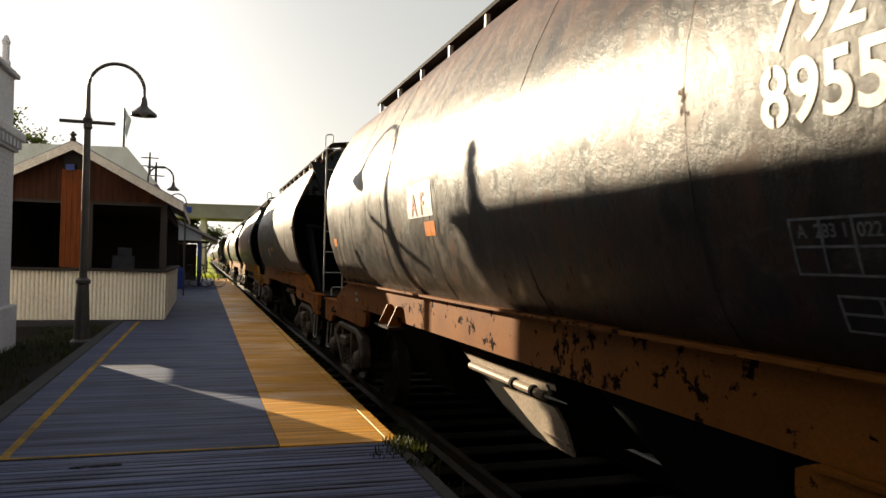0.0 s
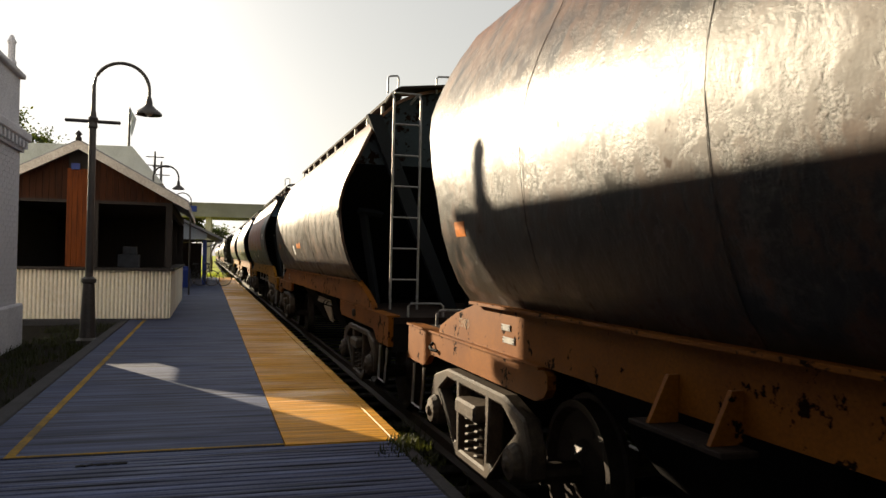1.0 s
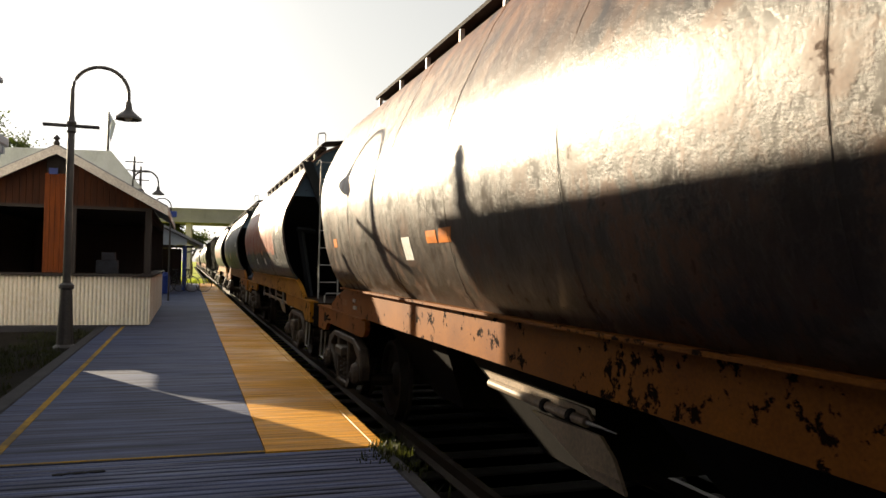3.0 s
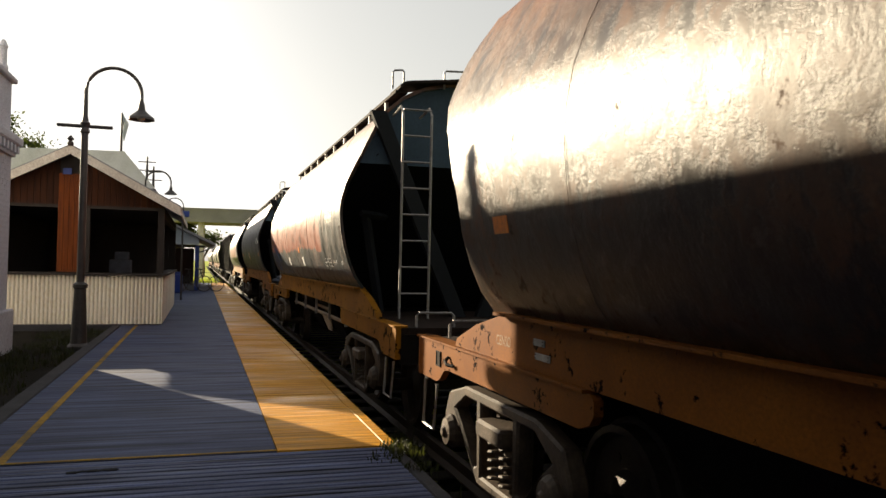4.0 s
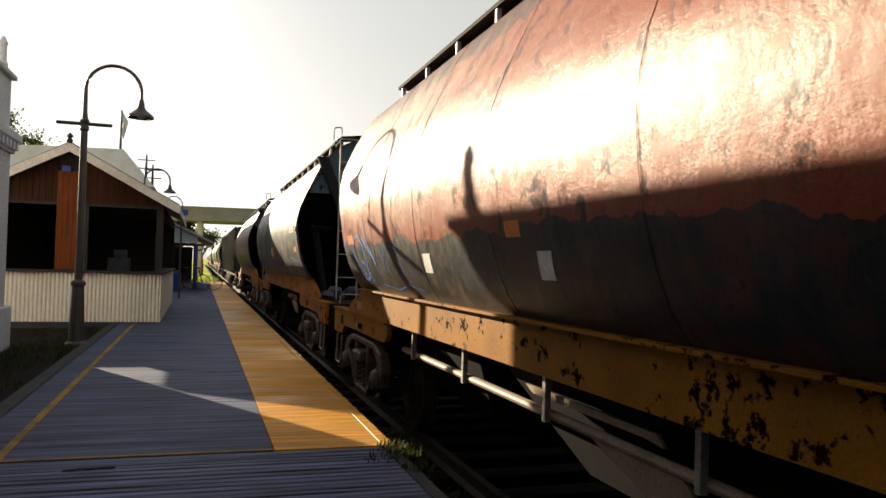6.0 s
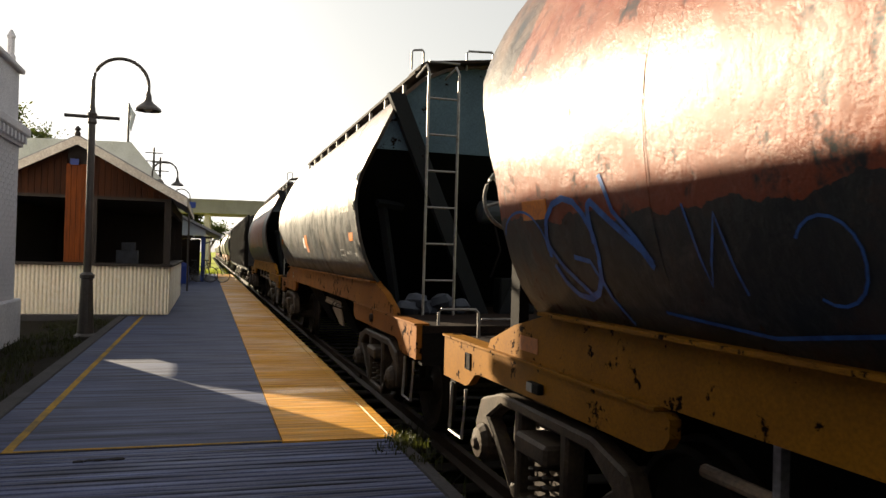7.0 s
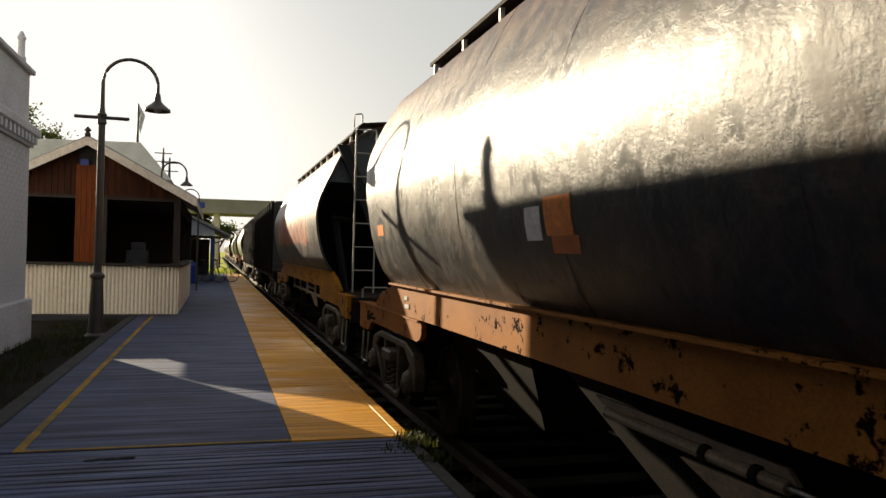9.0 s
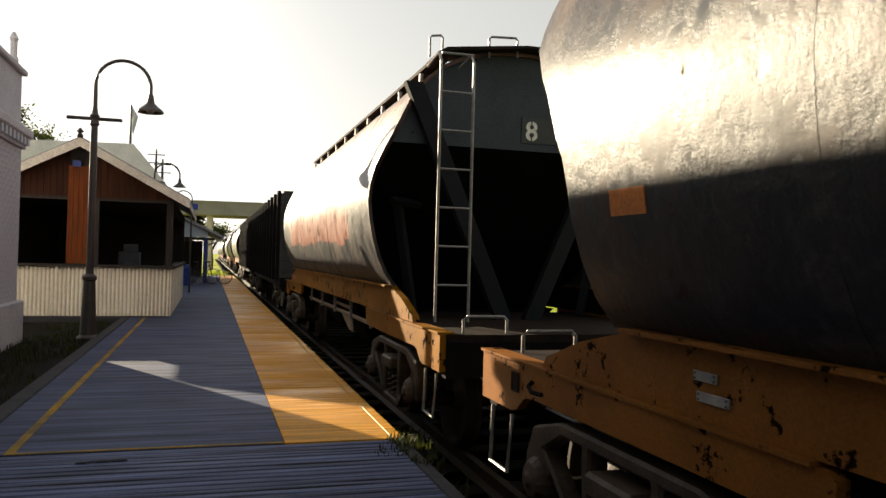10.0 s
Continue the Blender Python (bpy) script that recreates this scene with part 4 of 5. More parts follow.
def slope_sheet(sgn):
    bm = bmesh.new()
    rows = []
    for z in (3.0, 2.8, 2.6, 2.4, 2.2, 2.0, 1.8, 1.6, 1.5, 1.22):
        f = (3.0 - z) / 1.78
        y = sgn * (HALF - 1.62 * f)
        w = side_x(z) * 0.965
        rows.append([bm.verts.new((w * k / 4, y, z)) for k in range(-4, 5)])
    for a, b in zip(rows, rows[1:]):
        for k in range(8):
            bm.faces.new((a[k], a[k + 1], b[k + 1], b[k]))
    bmesh.ops.solidify(bm, geom=bm.faces[:], thickness=0.02)
    return bm


def brace(s, e):
    """Pressed channel that runs from the shoulder down and inwards to the end platform."""
    bm = bmesh.new()
    a, b = Vector((s * (1.215 if e < 0 else 1.08), e * (HALF + 0.02), 3.62 if e < 0 else 3.4)), Vector((s * 0.16, e * (HALF + 0.02), 1.168))
    d = (b - a).normalized()
    n = Vector((0, 1, 0)).cross(d).normalized()
    prof = [(-0.085, 0.0), (-0.085, 0.11), (0.085, 0.11), (0.085, 0.0), (0.07, 0.0), (0.07, 0.095), (-0.07, 0.095), (-0.07, 0.0)]
    rings = []
    for p in (a, b):
        ring = []
        for u, v in prof:
            q = p + n * u + Vector((0, e * v, 0))
            k = (p.z - q.z) / d.z            # ends cut level
            ring.append(bm.verts.new(q + d * k))
        rings.append(ring)
    m = len(prof)
    for k in range(m):
        bm.faces.new((rings[0][k], rings[0][(k + 1) % m], rings[1][(k + 1) % m], rings[1][k]))
    for ring in rings:
        for q in ((0, 1, 6, 7), (1, 2, 5, 6), (2, 3, 4, 5)):
            bm.faces.new([ring[i] for i in q])
    return bm


def corner_stiffener(s, e):
    """Folded sheet between the slope sheet and the side, and the rib below it."""
    bm = bmesh.new()
    tube(bm, [(s * 1.30, e * 4.62, 2.42), (s * 0.95, e * 4.46, 2.40)], 0.05, 4)
    tube(bm, [(s * 1.22, e * 4.55, 2.38), (s * 1.02, e * 4.55, 1.18)], 0.06, 4)
    return bm


def side_sill(s):
    """Ochre longitudinal under the body; its ends slope down to the end platform."""
    bm = bmesh.new()
    out = [(-5.66, 1.19), (-5.62, 1.25), (-5.2, 1.385), (-4.72, 1.485), (4.72, 1.485), (5.2, 1.385), (5.62, 1.25), (5.66, 1.19), (5.3, 1.19), (-5.3, 1.19)]
    slab(bm, out, "x", s * 1.24, s * 1.31)
    box(bm, min(s * 1.24, s * 1.38), max(s * 1.24, s * 1.38), -4.7, 4.7, 1.486, 1.506)
    return bm


def end_block(s, e):
    """Deep side plate of the end platform over the bogie."""
    bm = bmesh.new()
    out = [(e * 3.46, 1.15), (e * 3.50, 1.17), (e * SILL_END, 1.17), (e * SILL_END, 0.855), (e * 6.08, 0.855), (e * 6.0, 0.88), (e * 5.88, 0.965), (e * 5.78, 0.98), (e * 3.62, 0.98), (e * 3.50, 1.02), (e * 3.46, 1.07)]
    slab(bm, out, "x", s * 1.27, s * 1.325)
    box(bm, min(s * 1.2, s * 1.345), max(s * 1.2, s * 1.345), min(e * 3.55, e * SILL_END), max(e * 3.55, e * SILL_END), 1.171, 1.188)
    return bm


def side_frame():
    """Cast bogie side frame with its two windows."""
    out = [(-1.06, 0.42), (-1.08, 0.60), (-0.98, 0.78), (-0.62, 0.87), (0.62, 0.87), (0.98, 0.78), (1.08, 0.60), (1.06, 0.42),
           (0.82, 0.42), (0.72, 0.55), (0.34, 0.23), (-0.34, 0.23), (-0.72, 0.55), (-0.82, 0.42)]
    hole1 = [(-0.84, 0.67), (-0.60, 0.795), (-0.37, 0.795), (-0.35, 0.36), (-0.42, 0.33), (-0.68, 0.56)]
    hole2 = [(-u, v) for u, v in hole1[::-1]]
    hole3 = [(-0.28, 0.795), (0.28, 0.795), (0.28, 0.30), (-0.28, 0.30)]
    bm = slabbed(out, "x", -0.06, 0.06, (hole1, hole2, hole3))
    bmesh.ops.bevel(bm, geom=[e for e in bm.edges if len(e.link_faces) == 2 and e.calc_face_angle() > 0.6], offset=0.016, segments=1, affect="EDGES")
    return bm


def spring(bm, y):
    pts = [(0.055 * math.cos(a), y + 0.055 * math.sin(a), 0.31 + 0.29 * a / (2 * math.pi * 5)) for a in [2 * math.pi * 5 * i / 60 for i in range(61)]]
    return tube(bm, pts, 0.014, 6)


def wheelset():
    bm = bmesh.new()
    tube(bm, [(-1.15, 0, 0), (1.15, 0, 0)], 0.07, 10)
    for s in (-1, 1):
        x = s * 0.79
        lathe(bm, [(0.10, x - s * 0.03), (0.2, x - s * 0.02), (0.40, x - s * 0.01), (0.495, x - s * 0.02), (0.495, x + s * 0.012), (0.462, x + s * 0.02),
                   (0.452, x + s * 0.115), (0.41, x + s * 0.12), (0.38, x + s * 0.06), (0.2, x + s * 0.05), (0.12, x + s * 0.09), (0.09, x + s * 0.1)], (0, 0, 0), "x", 28)
        for k in range(5):
            a = 2 * math.pi * k / 5
            c = Vector((x + s * 0.06, 0.27 * math.cos(a), 0.27 * math.sin(a)))
            lathe(bm, [(0.03, 0), (0.03, 0.02)], c, "x", 8)
    return bm


def ladder(parent, e, x0, gap, top):
    """End ladder, rails and rungs."""
    y = e * (HALF + 0.66)
    lad = cached(("rails", e, x0, top), "ladder", lambda: tube(tube(bmesh.new(), [(x0, y, 1.19), (x0, y, top), (x0, y - e * 0.1, top + 0.1), (x0, y - e * 0.5, top + 0.06)], 0.015, 6),
                 [(x0 + 0.335, y, 1.19), (x0 + 0.335, y, top), (x0 + 0.335, y - e * 0.1, top + 0.1), (x0 + 0.335, y - e * 0.5, top + 0.06)], 0.015, 6), M["grab"], parent)
    for i in range(int((top - 1.35) / gap) + 1):
        z = 1.19 + gap * (i + 0.95)
        cached(("rung", e, x0), "rung", lambda: tubed([(x0, y, 0), (x0 + 0.335, y, 0)], 0.012, 6), M["grab"], lad, pose(0, 0, z))


WHEELS, TRAIN = [], []


def running_gear(wagon, spin):
    for e in (-1, 1):
        for s in (-1, 1):
            fr = cached("side_frame", "bogie_frame", side_frame, M["cast"], wagon, pose(s * 1.25, e * 4.8, 0.045))
            cached("spring", "coil_spring", lambda: spring(bmesh.new(), 0.0), M["cast"], fr, pose(0, -0.1, 0))
            cached("spring", "coil_spring", None, M["cast"], fr, pose(0, 0.1, 0))
            cached("bolster_end", "bolster_end", lambda: boxed(-0.12, 0.1, -0.22, 0.22, 0.6, 0.72, bevel=0.02), M["cast"], fr)
            for w in (-0.88, 0.88):
                cached("axle_cap", "axle_box", lambda: lathe(bmesh.new(), [(0.13, -0.1), (0.13, 0.05), (0.10, 0.09), (0.05, 0.1), (0.03, 0.12)], (0, 0, 0), "x", 14),
                       M["cast"], fr, pose(0.03 * s, w, 0.49, 0, 0, 0 if s > 0 else 180))
        cached("bolster", "bolster", lambda: boxed(-1.15, 1.15, -0.2, 0.2, 0.62, 0.95, bevel=0.02), M["steel"], wagon, pose(0, e * 4.8, 0))
        for w in (-0.88, 0.88):
            ws = cached("wheelset", "wheelset", wheelset, M["tread"], wagon, pose(0, e * 4.8 + w, 0.462))
            if spin:
                WHEELS.append((ws, e * 4.8 + w))


def underframe(wagon, piped=False):
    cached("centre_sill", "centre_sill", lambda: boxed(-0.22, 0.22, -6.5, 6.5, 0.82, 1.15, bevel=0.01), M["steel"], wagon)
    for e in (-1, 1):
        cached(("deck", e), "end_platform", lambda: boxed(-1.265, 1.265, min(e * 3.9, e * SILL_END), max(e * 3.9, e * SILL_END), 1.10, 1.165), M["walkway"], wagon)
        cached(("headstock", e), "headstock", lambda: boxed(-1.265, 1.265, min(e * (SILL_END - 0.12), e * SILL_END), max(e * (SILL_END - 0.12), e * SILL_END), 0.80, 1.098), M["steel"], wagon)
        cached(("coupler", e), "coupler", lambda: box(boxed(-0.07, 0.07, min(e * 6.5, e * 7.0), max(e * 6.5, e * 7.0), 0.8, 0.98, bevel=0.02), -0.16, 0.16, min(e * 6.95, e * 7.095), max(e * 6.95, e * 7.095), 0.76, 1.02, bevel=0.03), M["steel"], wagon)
        hose = [(0.3, e * 6.62, 0.9), (0.34, e * 6.85, 0.86), (0.33, e * 6.98, 0.66), (0.3, e * 7.08, 0.58)]
        cached(("hose", e), "brake_hose", lambda: tubed(hose, 0.03, 8), M["black"], wagon)
        for x in (-1.08, 0.66):
            yy = e * (SILL_END - 0.12)
            cached(("grab", e, x), "grab_iron", lambda: tubed([(x, yy, 1.16), (x, yy, 1.28), (x + 0.03, yy, 1.31), (x + 0.37, yy, 1.31), (x + 0.4, yy, 1.28), (x + 0.4, yy, 1.16)], 0.014, 6), M["grab"], wagon)
        for s in (-1, 1):
            yy = e * 6.3
            cached(("step", e, s), "step_iron", lambda: tubed([(s * 1.30, yy + 0.17, 0.82), (s * 1.32, yy + 0.15, 0.45), (s * 1.32, yy - 0.15, 0.45), (s * 1.30, yy - 0.17, 0.82)], 0.014, 6), M["grab"], wagon)
    # discharge chutes, doors and the brake pipe under the body
    for i, y in enumerate((-2.6, 0.0, 2.6)):
        def chute():
            bm = bmesh.new()
            for s in (-1, 1):
                vs = [bm.verts.new(v) for v in ((s * 1.08, -1.1, 1.2), (s * 1.08, 1.1, 1.2), (s * 0.62, 0.42, 0.42), (s * 0.62, -0.42, 0.42))]
                bm.faces.new(vs)
            for e2 in (-1, 1):
                vs = [bm.verts.new(v) for v in ((-1.08, e2 * 1.1, 1.2), (1.08, e2 * 1.1, 1.2), (0.62, e2 * 0.42, 0.42), (-0.62, e2 * 0.42, 0.42))]
                bm.faces.new(vs)
            vs = [bm.verts.new(v) for v in ((-0.62, -0.42, 0.42), (0.62, -0.42, 0.42), (0.62, 0.42, 0.42), (-0.62, 0.42, 0.42))]
            bm.faces.new(vs)
            bmesh.ops.remove_doubles(bm, verts=bm.verts[:], dist=0.001)
            return bm
        c = cached("chute", "discharge_chute", chute, M["steel"], wagon, pose(0, y, 0))
        for s in (-1, 1):
            def flap(s=s):
                bm = slabbed([(-0.43, 0.915), (-1.27, 0.93), (-1.40, 0.84), (-1.50, 0.685), (-1.18, 0.69), (-0.85, 0.78)], "x", 0, 0.02)
                box(bm, -0.012, 0.0, -1.44, -1.10, 0.735, 0.75)
                slab(bm, [(0.42, 1.045), (-1.10, 1.04), (-1.16, 0.985), (-1.0, 1.0), (0.30, 1.0)], "x", 0.02, 0.04)
                return bm
            if i == 1:
                cached(("flap", s), "chute_flap", flap, M["pipe"], c, pose(s * 1.08, 0, 0, 0, s * 3, 0))
    for s in (-1, 1):
        cached(("pipe", s, piped), "brake_pipe", lambda: tubed([(s * 1.12, -3.6, 0.92), (s * 1.12, 3.5, 0.92)] if piped else [(s * 1.12, -1.12, 0.972), (s * 1.12, 0.27, 0.975)], 0.03, 10), M["pipe"], wagon)
        if not piped:
            cached(("needle", s), "push_rod", lambda: tubed([(s * 1.12, -1.12, 0.972), (s * 1.12, -1.42, 0.975)], 0.013, 8, 0.004), M["grab"], wagon)
            for yy in (-0.95, -0.62):
                cached(("collar", s), "pipe_collar", lambda: lathe(bmesh.new(), [(0.031, -0.025), (0.042, -0.02), (0.042, 0.02), (0.031, 0.025)], (s * 1.12, 0, 0.973), "y", 12), M["steel"], wagon, pose(0, yy, 0))
        for y in (-3.0, -1.5, 0.0, 1.5, 3.0) if piped else ():
            cached(("hanger", s), "pipe_hanger", lambda: boxed(s * 1.16 - 0.02, s * 1.16 + 0.02, -0.02, 0.02, 0.88, 1.20), M["grab"], wagon, pose(0, y, 0))


def roof_fittings(wagon):
    for s in (-1, 1):
        wk = cached(("walk", s), "roof_walkway", lambda: boxed(min(s * 0.86, s * 1.01), max(s * 0.86, s * 1.01), -HALF - 0.1, HALF - 0.45, 3.86, 3.895), M["walkway"], wagon)
        for i in range(10):
            y = -HALF + 0.5 + i * 0.99
            cached(("bracket", s), "bracket", lambda: slabbed([(s * 0.96, 3.68), (s * 1.0, 3.66), (s * 1.0, 3.858), (s * 0.96, 3.858)], "y", -0.02, 0.02), M["pale"], wk, pose(0, y, 0))
    for e in (-1, 1):
        left = [(-0.98, 3.90), (-0.9, 3.95), (0.0, 4.06)] if e < 0 else [(-0.2, 4.035), (0.0, 4.06)]
        back = [(0.0, 4.09), (-0.9, 3.985), (-0.98, 3.935)] if e < 0 else [(0.0, 4.09), (-0.2, 4.07)]
        cached(("cross", e), "roof_platform", lambda: slabbed(left + [(0.55, 4.06), (0.55, 4.09)] + back, "y", e * (HALF - 0.3), e * (HALF + 0.22)), M["walkway"], wagon)
        cached(("cross_step", e), "roof_step", lambda: slabbed([(0.57, 3.98), (0.80, 3.95), (0.98, 3.88), (0.98, 3.915), (0.80, 3.985), (0.57, 4.015)], "y", e * (HALF - 0.3), e * (HALF + 0.15)), M["walkway"], wagon)
        for x, wide, yy in ((-1.0, 0.12, HALF - 0.1), (-0.40, 0.30, HALF + 0.1)) if e < 0 else ((-0.40, 0.30, HALF + 0.1),):
            cached(("roofgrab", e, x), "roof_grab", lambda: tubed([(x, e * yy, 3.95), (x, e * yy, 4.15), (x + 0.02, e * yy, 4.175), (x + wide, e * yy, 4.19), (x + wide + 0.02, e * yy, 4.165), (x + wide + 0.02, e * yy, 3.98)], 0.013, 6), M["grab"], wagon)
    for y in (-3.4, -1.1, 1.1, 3.4):
        cached("hatch", "roof_hatch", lambda: lathe(bmesh.new(), [(0.3, 4.0), (0.3, 4.10), (0.27, 4.13), (0.05, 4.15)], (0, 0, 0), "z", 16), M["walkway"], wagon, pose(0, y, 0))


def hopper(y, key, sill, seed, label, number="", wheel=False, near=True, lad=(-1.09, 0.375, 3.72)):
    paint, ends = PAINT[key], ENDS[key]
    w = thing("grain_wagon", (TRACK, y, RAIL), label=label, category="rail wagon", group="wagons of the train")
    w["seed"] = seed
    part("body", shell(seed), paint, w, smooth=True)
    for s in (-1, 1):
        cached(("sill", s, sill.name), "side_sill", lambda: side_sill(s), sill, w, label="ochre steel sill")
        # added plate that stands in for the shade on the sill's inner face
        cached(("shade_plate", s), "sill_liner", lambda: slabbed([(-5.6, 1.195), (-5.2, 1.375), (-4.7, 1.48), (4.7, 1.48), (5.2, 1.375), (5.6, 1.195)], "x", s * 1.222, s * 1.238), M["steel"], w)
        for e in (-1, 1):
            cached(("block", s, e, sill.name), "end_sill_plate", lambda: end_block(s, e), sill, w)
        if near:
            for yy in (-3.2, -1.63, 0.05, 1.68, 3.3):
                cached(("seam", s, yy, paint.name), "weld_seam", lambda: seam(yy, s), paint, w)
    for e in (-1, 1):
        cached(("end", e, paint.name), "end_plate", lambda: end_plate(e), ends, w)
        # darker than the end paint: the overhang's shade is put into the colour
        slope_shade = ENDS["a"]
        cached(("slope", e, slope_shade.name), "slope_sheet", lambda: slope_sheet(e), slope_shade, w)
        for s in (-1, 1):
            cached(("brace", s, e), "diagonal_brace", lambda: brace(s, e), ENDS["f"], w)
            if near:
                cached(("stiffener", s, e), "corner_stiffener", lambda: corner_stiffener(s, e), ENDS["f"], w)
        ladder(w, e, lad[0] if e < 0 else 0.57, lad[1], lad[2])
    underframe(w, key in "wd")
    running_gear(w, near)
    roof_fittings(w)
    if wheel:
        e, xc, boxy = wheel
        d = 1 if xc < 0 else -1
        y0, y1 = sorted((e * 5.98, e * 6.2))
        if boxy:
            part("brake_stand", boxed(xc - 0.05, xc + 0.20, y0, y1, 1.80, 2.30, bevel=0.02), M["steel"], w)
            for a in (xc - 0.0, xc + 0.31):
                part("stand_leg", boxed(a - 0.04, a + 0.04, y0 + 0.03, y1 - 0.03, 1.166, 1.86), M["steel"], w)
            part("brake_cylinder", lathe(bmesh.new(), [(0.05, -0.3), (0.16, -0.28), (0.16, 0.2), (0.1, 0.25)], (xc + 0.34, e * 6.0, 1.62), "x", 16), M["steel"], w)
        else:
            part("brake_stand", boxed(xc - 0.33, xc - 0.22, y0, y1, 1.166, 2.30, bevel=0.015), M["steel"], w)
            part("gear_box", boxed(xc - 0.08, xc + 0.18, y0, y1, 1.166, 1.95, bevel=0.02), M["steel"], w)
            part("wheel_arm", boxed(xc - 0.22, xc + 0.03, y0 + 0.05, y0 + 0.10, 2.22, 2.30), M["steel"], w)
        part("chain_rod", tubed([(xc, e * 6.25, 2.2), (xc + d * 0.1, e * 6.25, 1.5), (xc + d * 0.12, e * 6.2, 1.17)], 0.015, 6), M["steel"], w)
        yy, zc = e * 6.27, 2.275
        ring = [(xc + 0.245 * math.cos(a), yy, zc + 0.245 * math.sin(a)) for a in [2 * math.pi * i / 32 for i in range(33)]]
        hw = part("hand_wheel", tubed(ring, 0.016, 8), M["grab"], w, "iron brake handwheel", smooth=True)
        part("hub", lathe(bmesh.new(), [(0.085, -0.02), (0.085, 0.02), (0.03, 0.05)], (xc, yy, zc), "y", 16), M["grab"], hw)
        for i in range(6):
            a = 2 * math.pi * i / 6 + 0.3
            part("spoke", tubed([(xc + 0.07 * math.cos(a), yy, zc + 0.07 * math.sin(a)), (xc + 0.24 * math.cos(a), yy, zc + 0.24 * math.sin(a))], 0.014, 6), M["grab"], hw)
        part("wheel_shaft", tubed([(xc, yy, zc), (xc, e * 6.1, zc)], 0.025, 8), M["steel"], w)
    if number:
        part("number_board", boxed(0.03, 1.06, -HALF - 0.022, -HALF - 0.012, 3.085, 3.365), M["black"], w) if seed in (2, 4, 5) else None
        end_text(number, 0.07, -HALF - 0.026, 3.12, 0.285, M["stencil"], w)
    TRAIN.append((w, TRACK, y, RAIL))
    return w


def box_wagon(y, seed):
    """High-sided wagon of dark boards between upright stakes."""
    w = thing("stake_wagon", (TRACK, y, RAIL), label="dark high-sided wagon with boards between stakes", category="rail wagon", group="wagons of the train")
    for s in (-1, 1):
        for k in range(9):
            z = 1.2 + k * 0.25
            cached(("plank", s), "plank", lambda: boxed(min(s * 1.34, s * 1.4), max(s * 1.34, s * 1.4), -6.2, 6.2, 0, 0.235), M["boxwood"], w, pose(0, 0, z))
        for i in range(11):
            yy = -6.1 + i * 1.22
            cached(("stake", s), "stake", lambda: boxed(min(s * 1.402, s * 1.5), max(s * 1.402, s * 1.5), -0.06, 0.06, 1.1, 3.5), M["steel"], w, pose(0, yy, 0))
    for e in (-1, 1):
        cached(("boxend", e), "end_wall", lambda: boxed(-1.34, 1.34, min(e * 6.2, e * 6.12), max(e * 6.2, e * 6.12), 1.2, 3.5), M["boxwood"], w)
        for x in (-0.8, 0.0, 0.8):
            cached(("boxrib", e), "end_rib", lambda: boxed(-0.05, 0.05, min(e * 6.201, e * 6.28), max(e * 6.201, e * 6.28), 1.2, 3.45), M["steel"], w, pose(x, 0, 0))
    cached("boxfloor", "floor_frame", lambda: boxed(-1.38, 1.38, -6.3, 6.3, 0.95, 1.19), M["steel"], w)
    underframe(w)
    running_gear(w, False)
    TRAIN.append((w, TRACK, y, RAIL))
    return w


YA, YM, YW, YB, YD = 5.51, 19.62, 33.72, 47.84, 62.15
wa = hopper(YA, "a", SILL["a"], 1, "grey-brown bulged grain hopper with rust and white stencilled numbers", near=True)
wm = hopper(YM, "m", SILL["a"], 2, "tan rusty grain hopper with white placard and dull orange sill", "896142", wheel=(-1, 0.63, False))
ww = hopper(YW, "w", SILL["w"], 3, "blue-grey grain hopper with faded red band and ochre sill", "900498", wheel=(1, -0.90, True), lad=(-1.05, 0.297, 3.50))
wb = hopper(YB, "b", SILL["b"], 4, "slate-grey grain hopper with rust spots and pinkish ochre sill", "892430", lad=(-1.0, 0.385, 3.75))
wd = hopper(YD, "d", SILL["w"], 5, "slate grain hopper with worn red patches and ochre sill", "8")
y = YD + 14.2
for k in range(11):
    if k in (0, 1, 5):
        box_wagon(y, k)
    else:
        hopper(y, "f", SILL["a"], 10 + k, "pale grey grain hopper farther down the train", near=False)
    y += 14.2

# writing and plates on the sides
side_text("792", 1.89 - YA, 2.44, 0.25, M["stencil"], wa, squeeze=0.95)
side_text("8955", 1.93 - YA, 2.22, 0.25, M["stencil"], wa, squeeze=0.95)
side_patch(6.18 - YA, 2.14, 0.72, 0.27, M["placard"], wa, "letter_plate", label="white plate with two letters")
for ch, yy in (("A", 6.04), ("F", 5.77)):
    o = side_text(ch, yy - YA, 2.16, 0.24, M["red"], wa)
    for v in o.data.vertices:
        v.co.x -= 0.004
side_patch(5.72 - YA, 1.99, 0.27, 0.11, M["orange"], wa, "reflector")
side_patch(10.05 - YA, 1.96, 0.2, 0.1, M["orange"], wa, "reflector")
panel_lines(1.88 - YA, 1.78, 0.35, 0.16, 3, wa)
side_text("A  283 11022", 1.85 - YA, 1.89, 0.055, M["faint"], wa)
panel_lines(1.76 - YA, 1.62, 0.29, 0.10, 2, wa)
side_patch(20.83 - YM, 1.84, 0.23, 0.18, M["placard"], wm, skew=-0.02)
side_patch(20.14 - YM, 1.96, 0.22, 0.09, M["orange"], wm, "reflector")
side_patch(19.89 - YM, 1.96, 0.25, 0.1, M["orange"], wm, "reflector", skew=-0.05)
side_patch(23.93 - YM, 1.99, 0.22, 0.1, M["orange"], wm, "reflector")
side_text("900498", 30.24 - YW, 2.33, 0.25, M["stencil"], ww, squeeze=0.85)
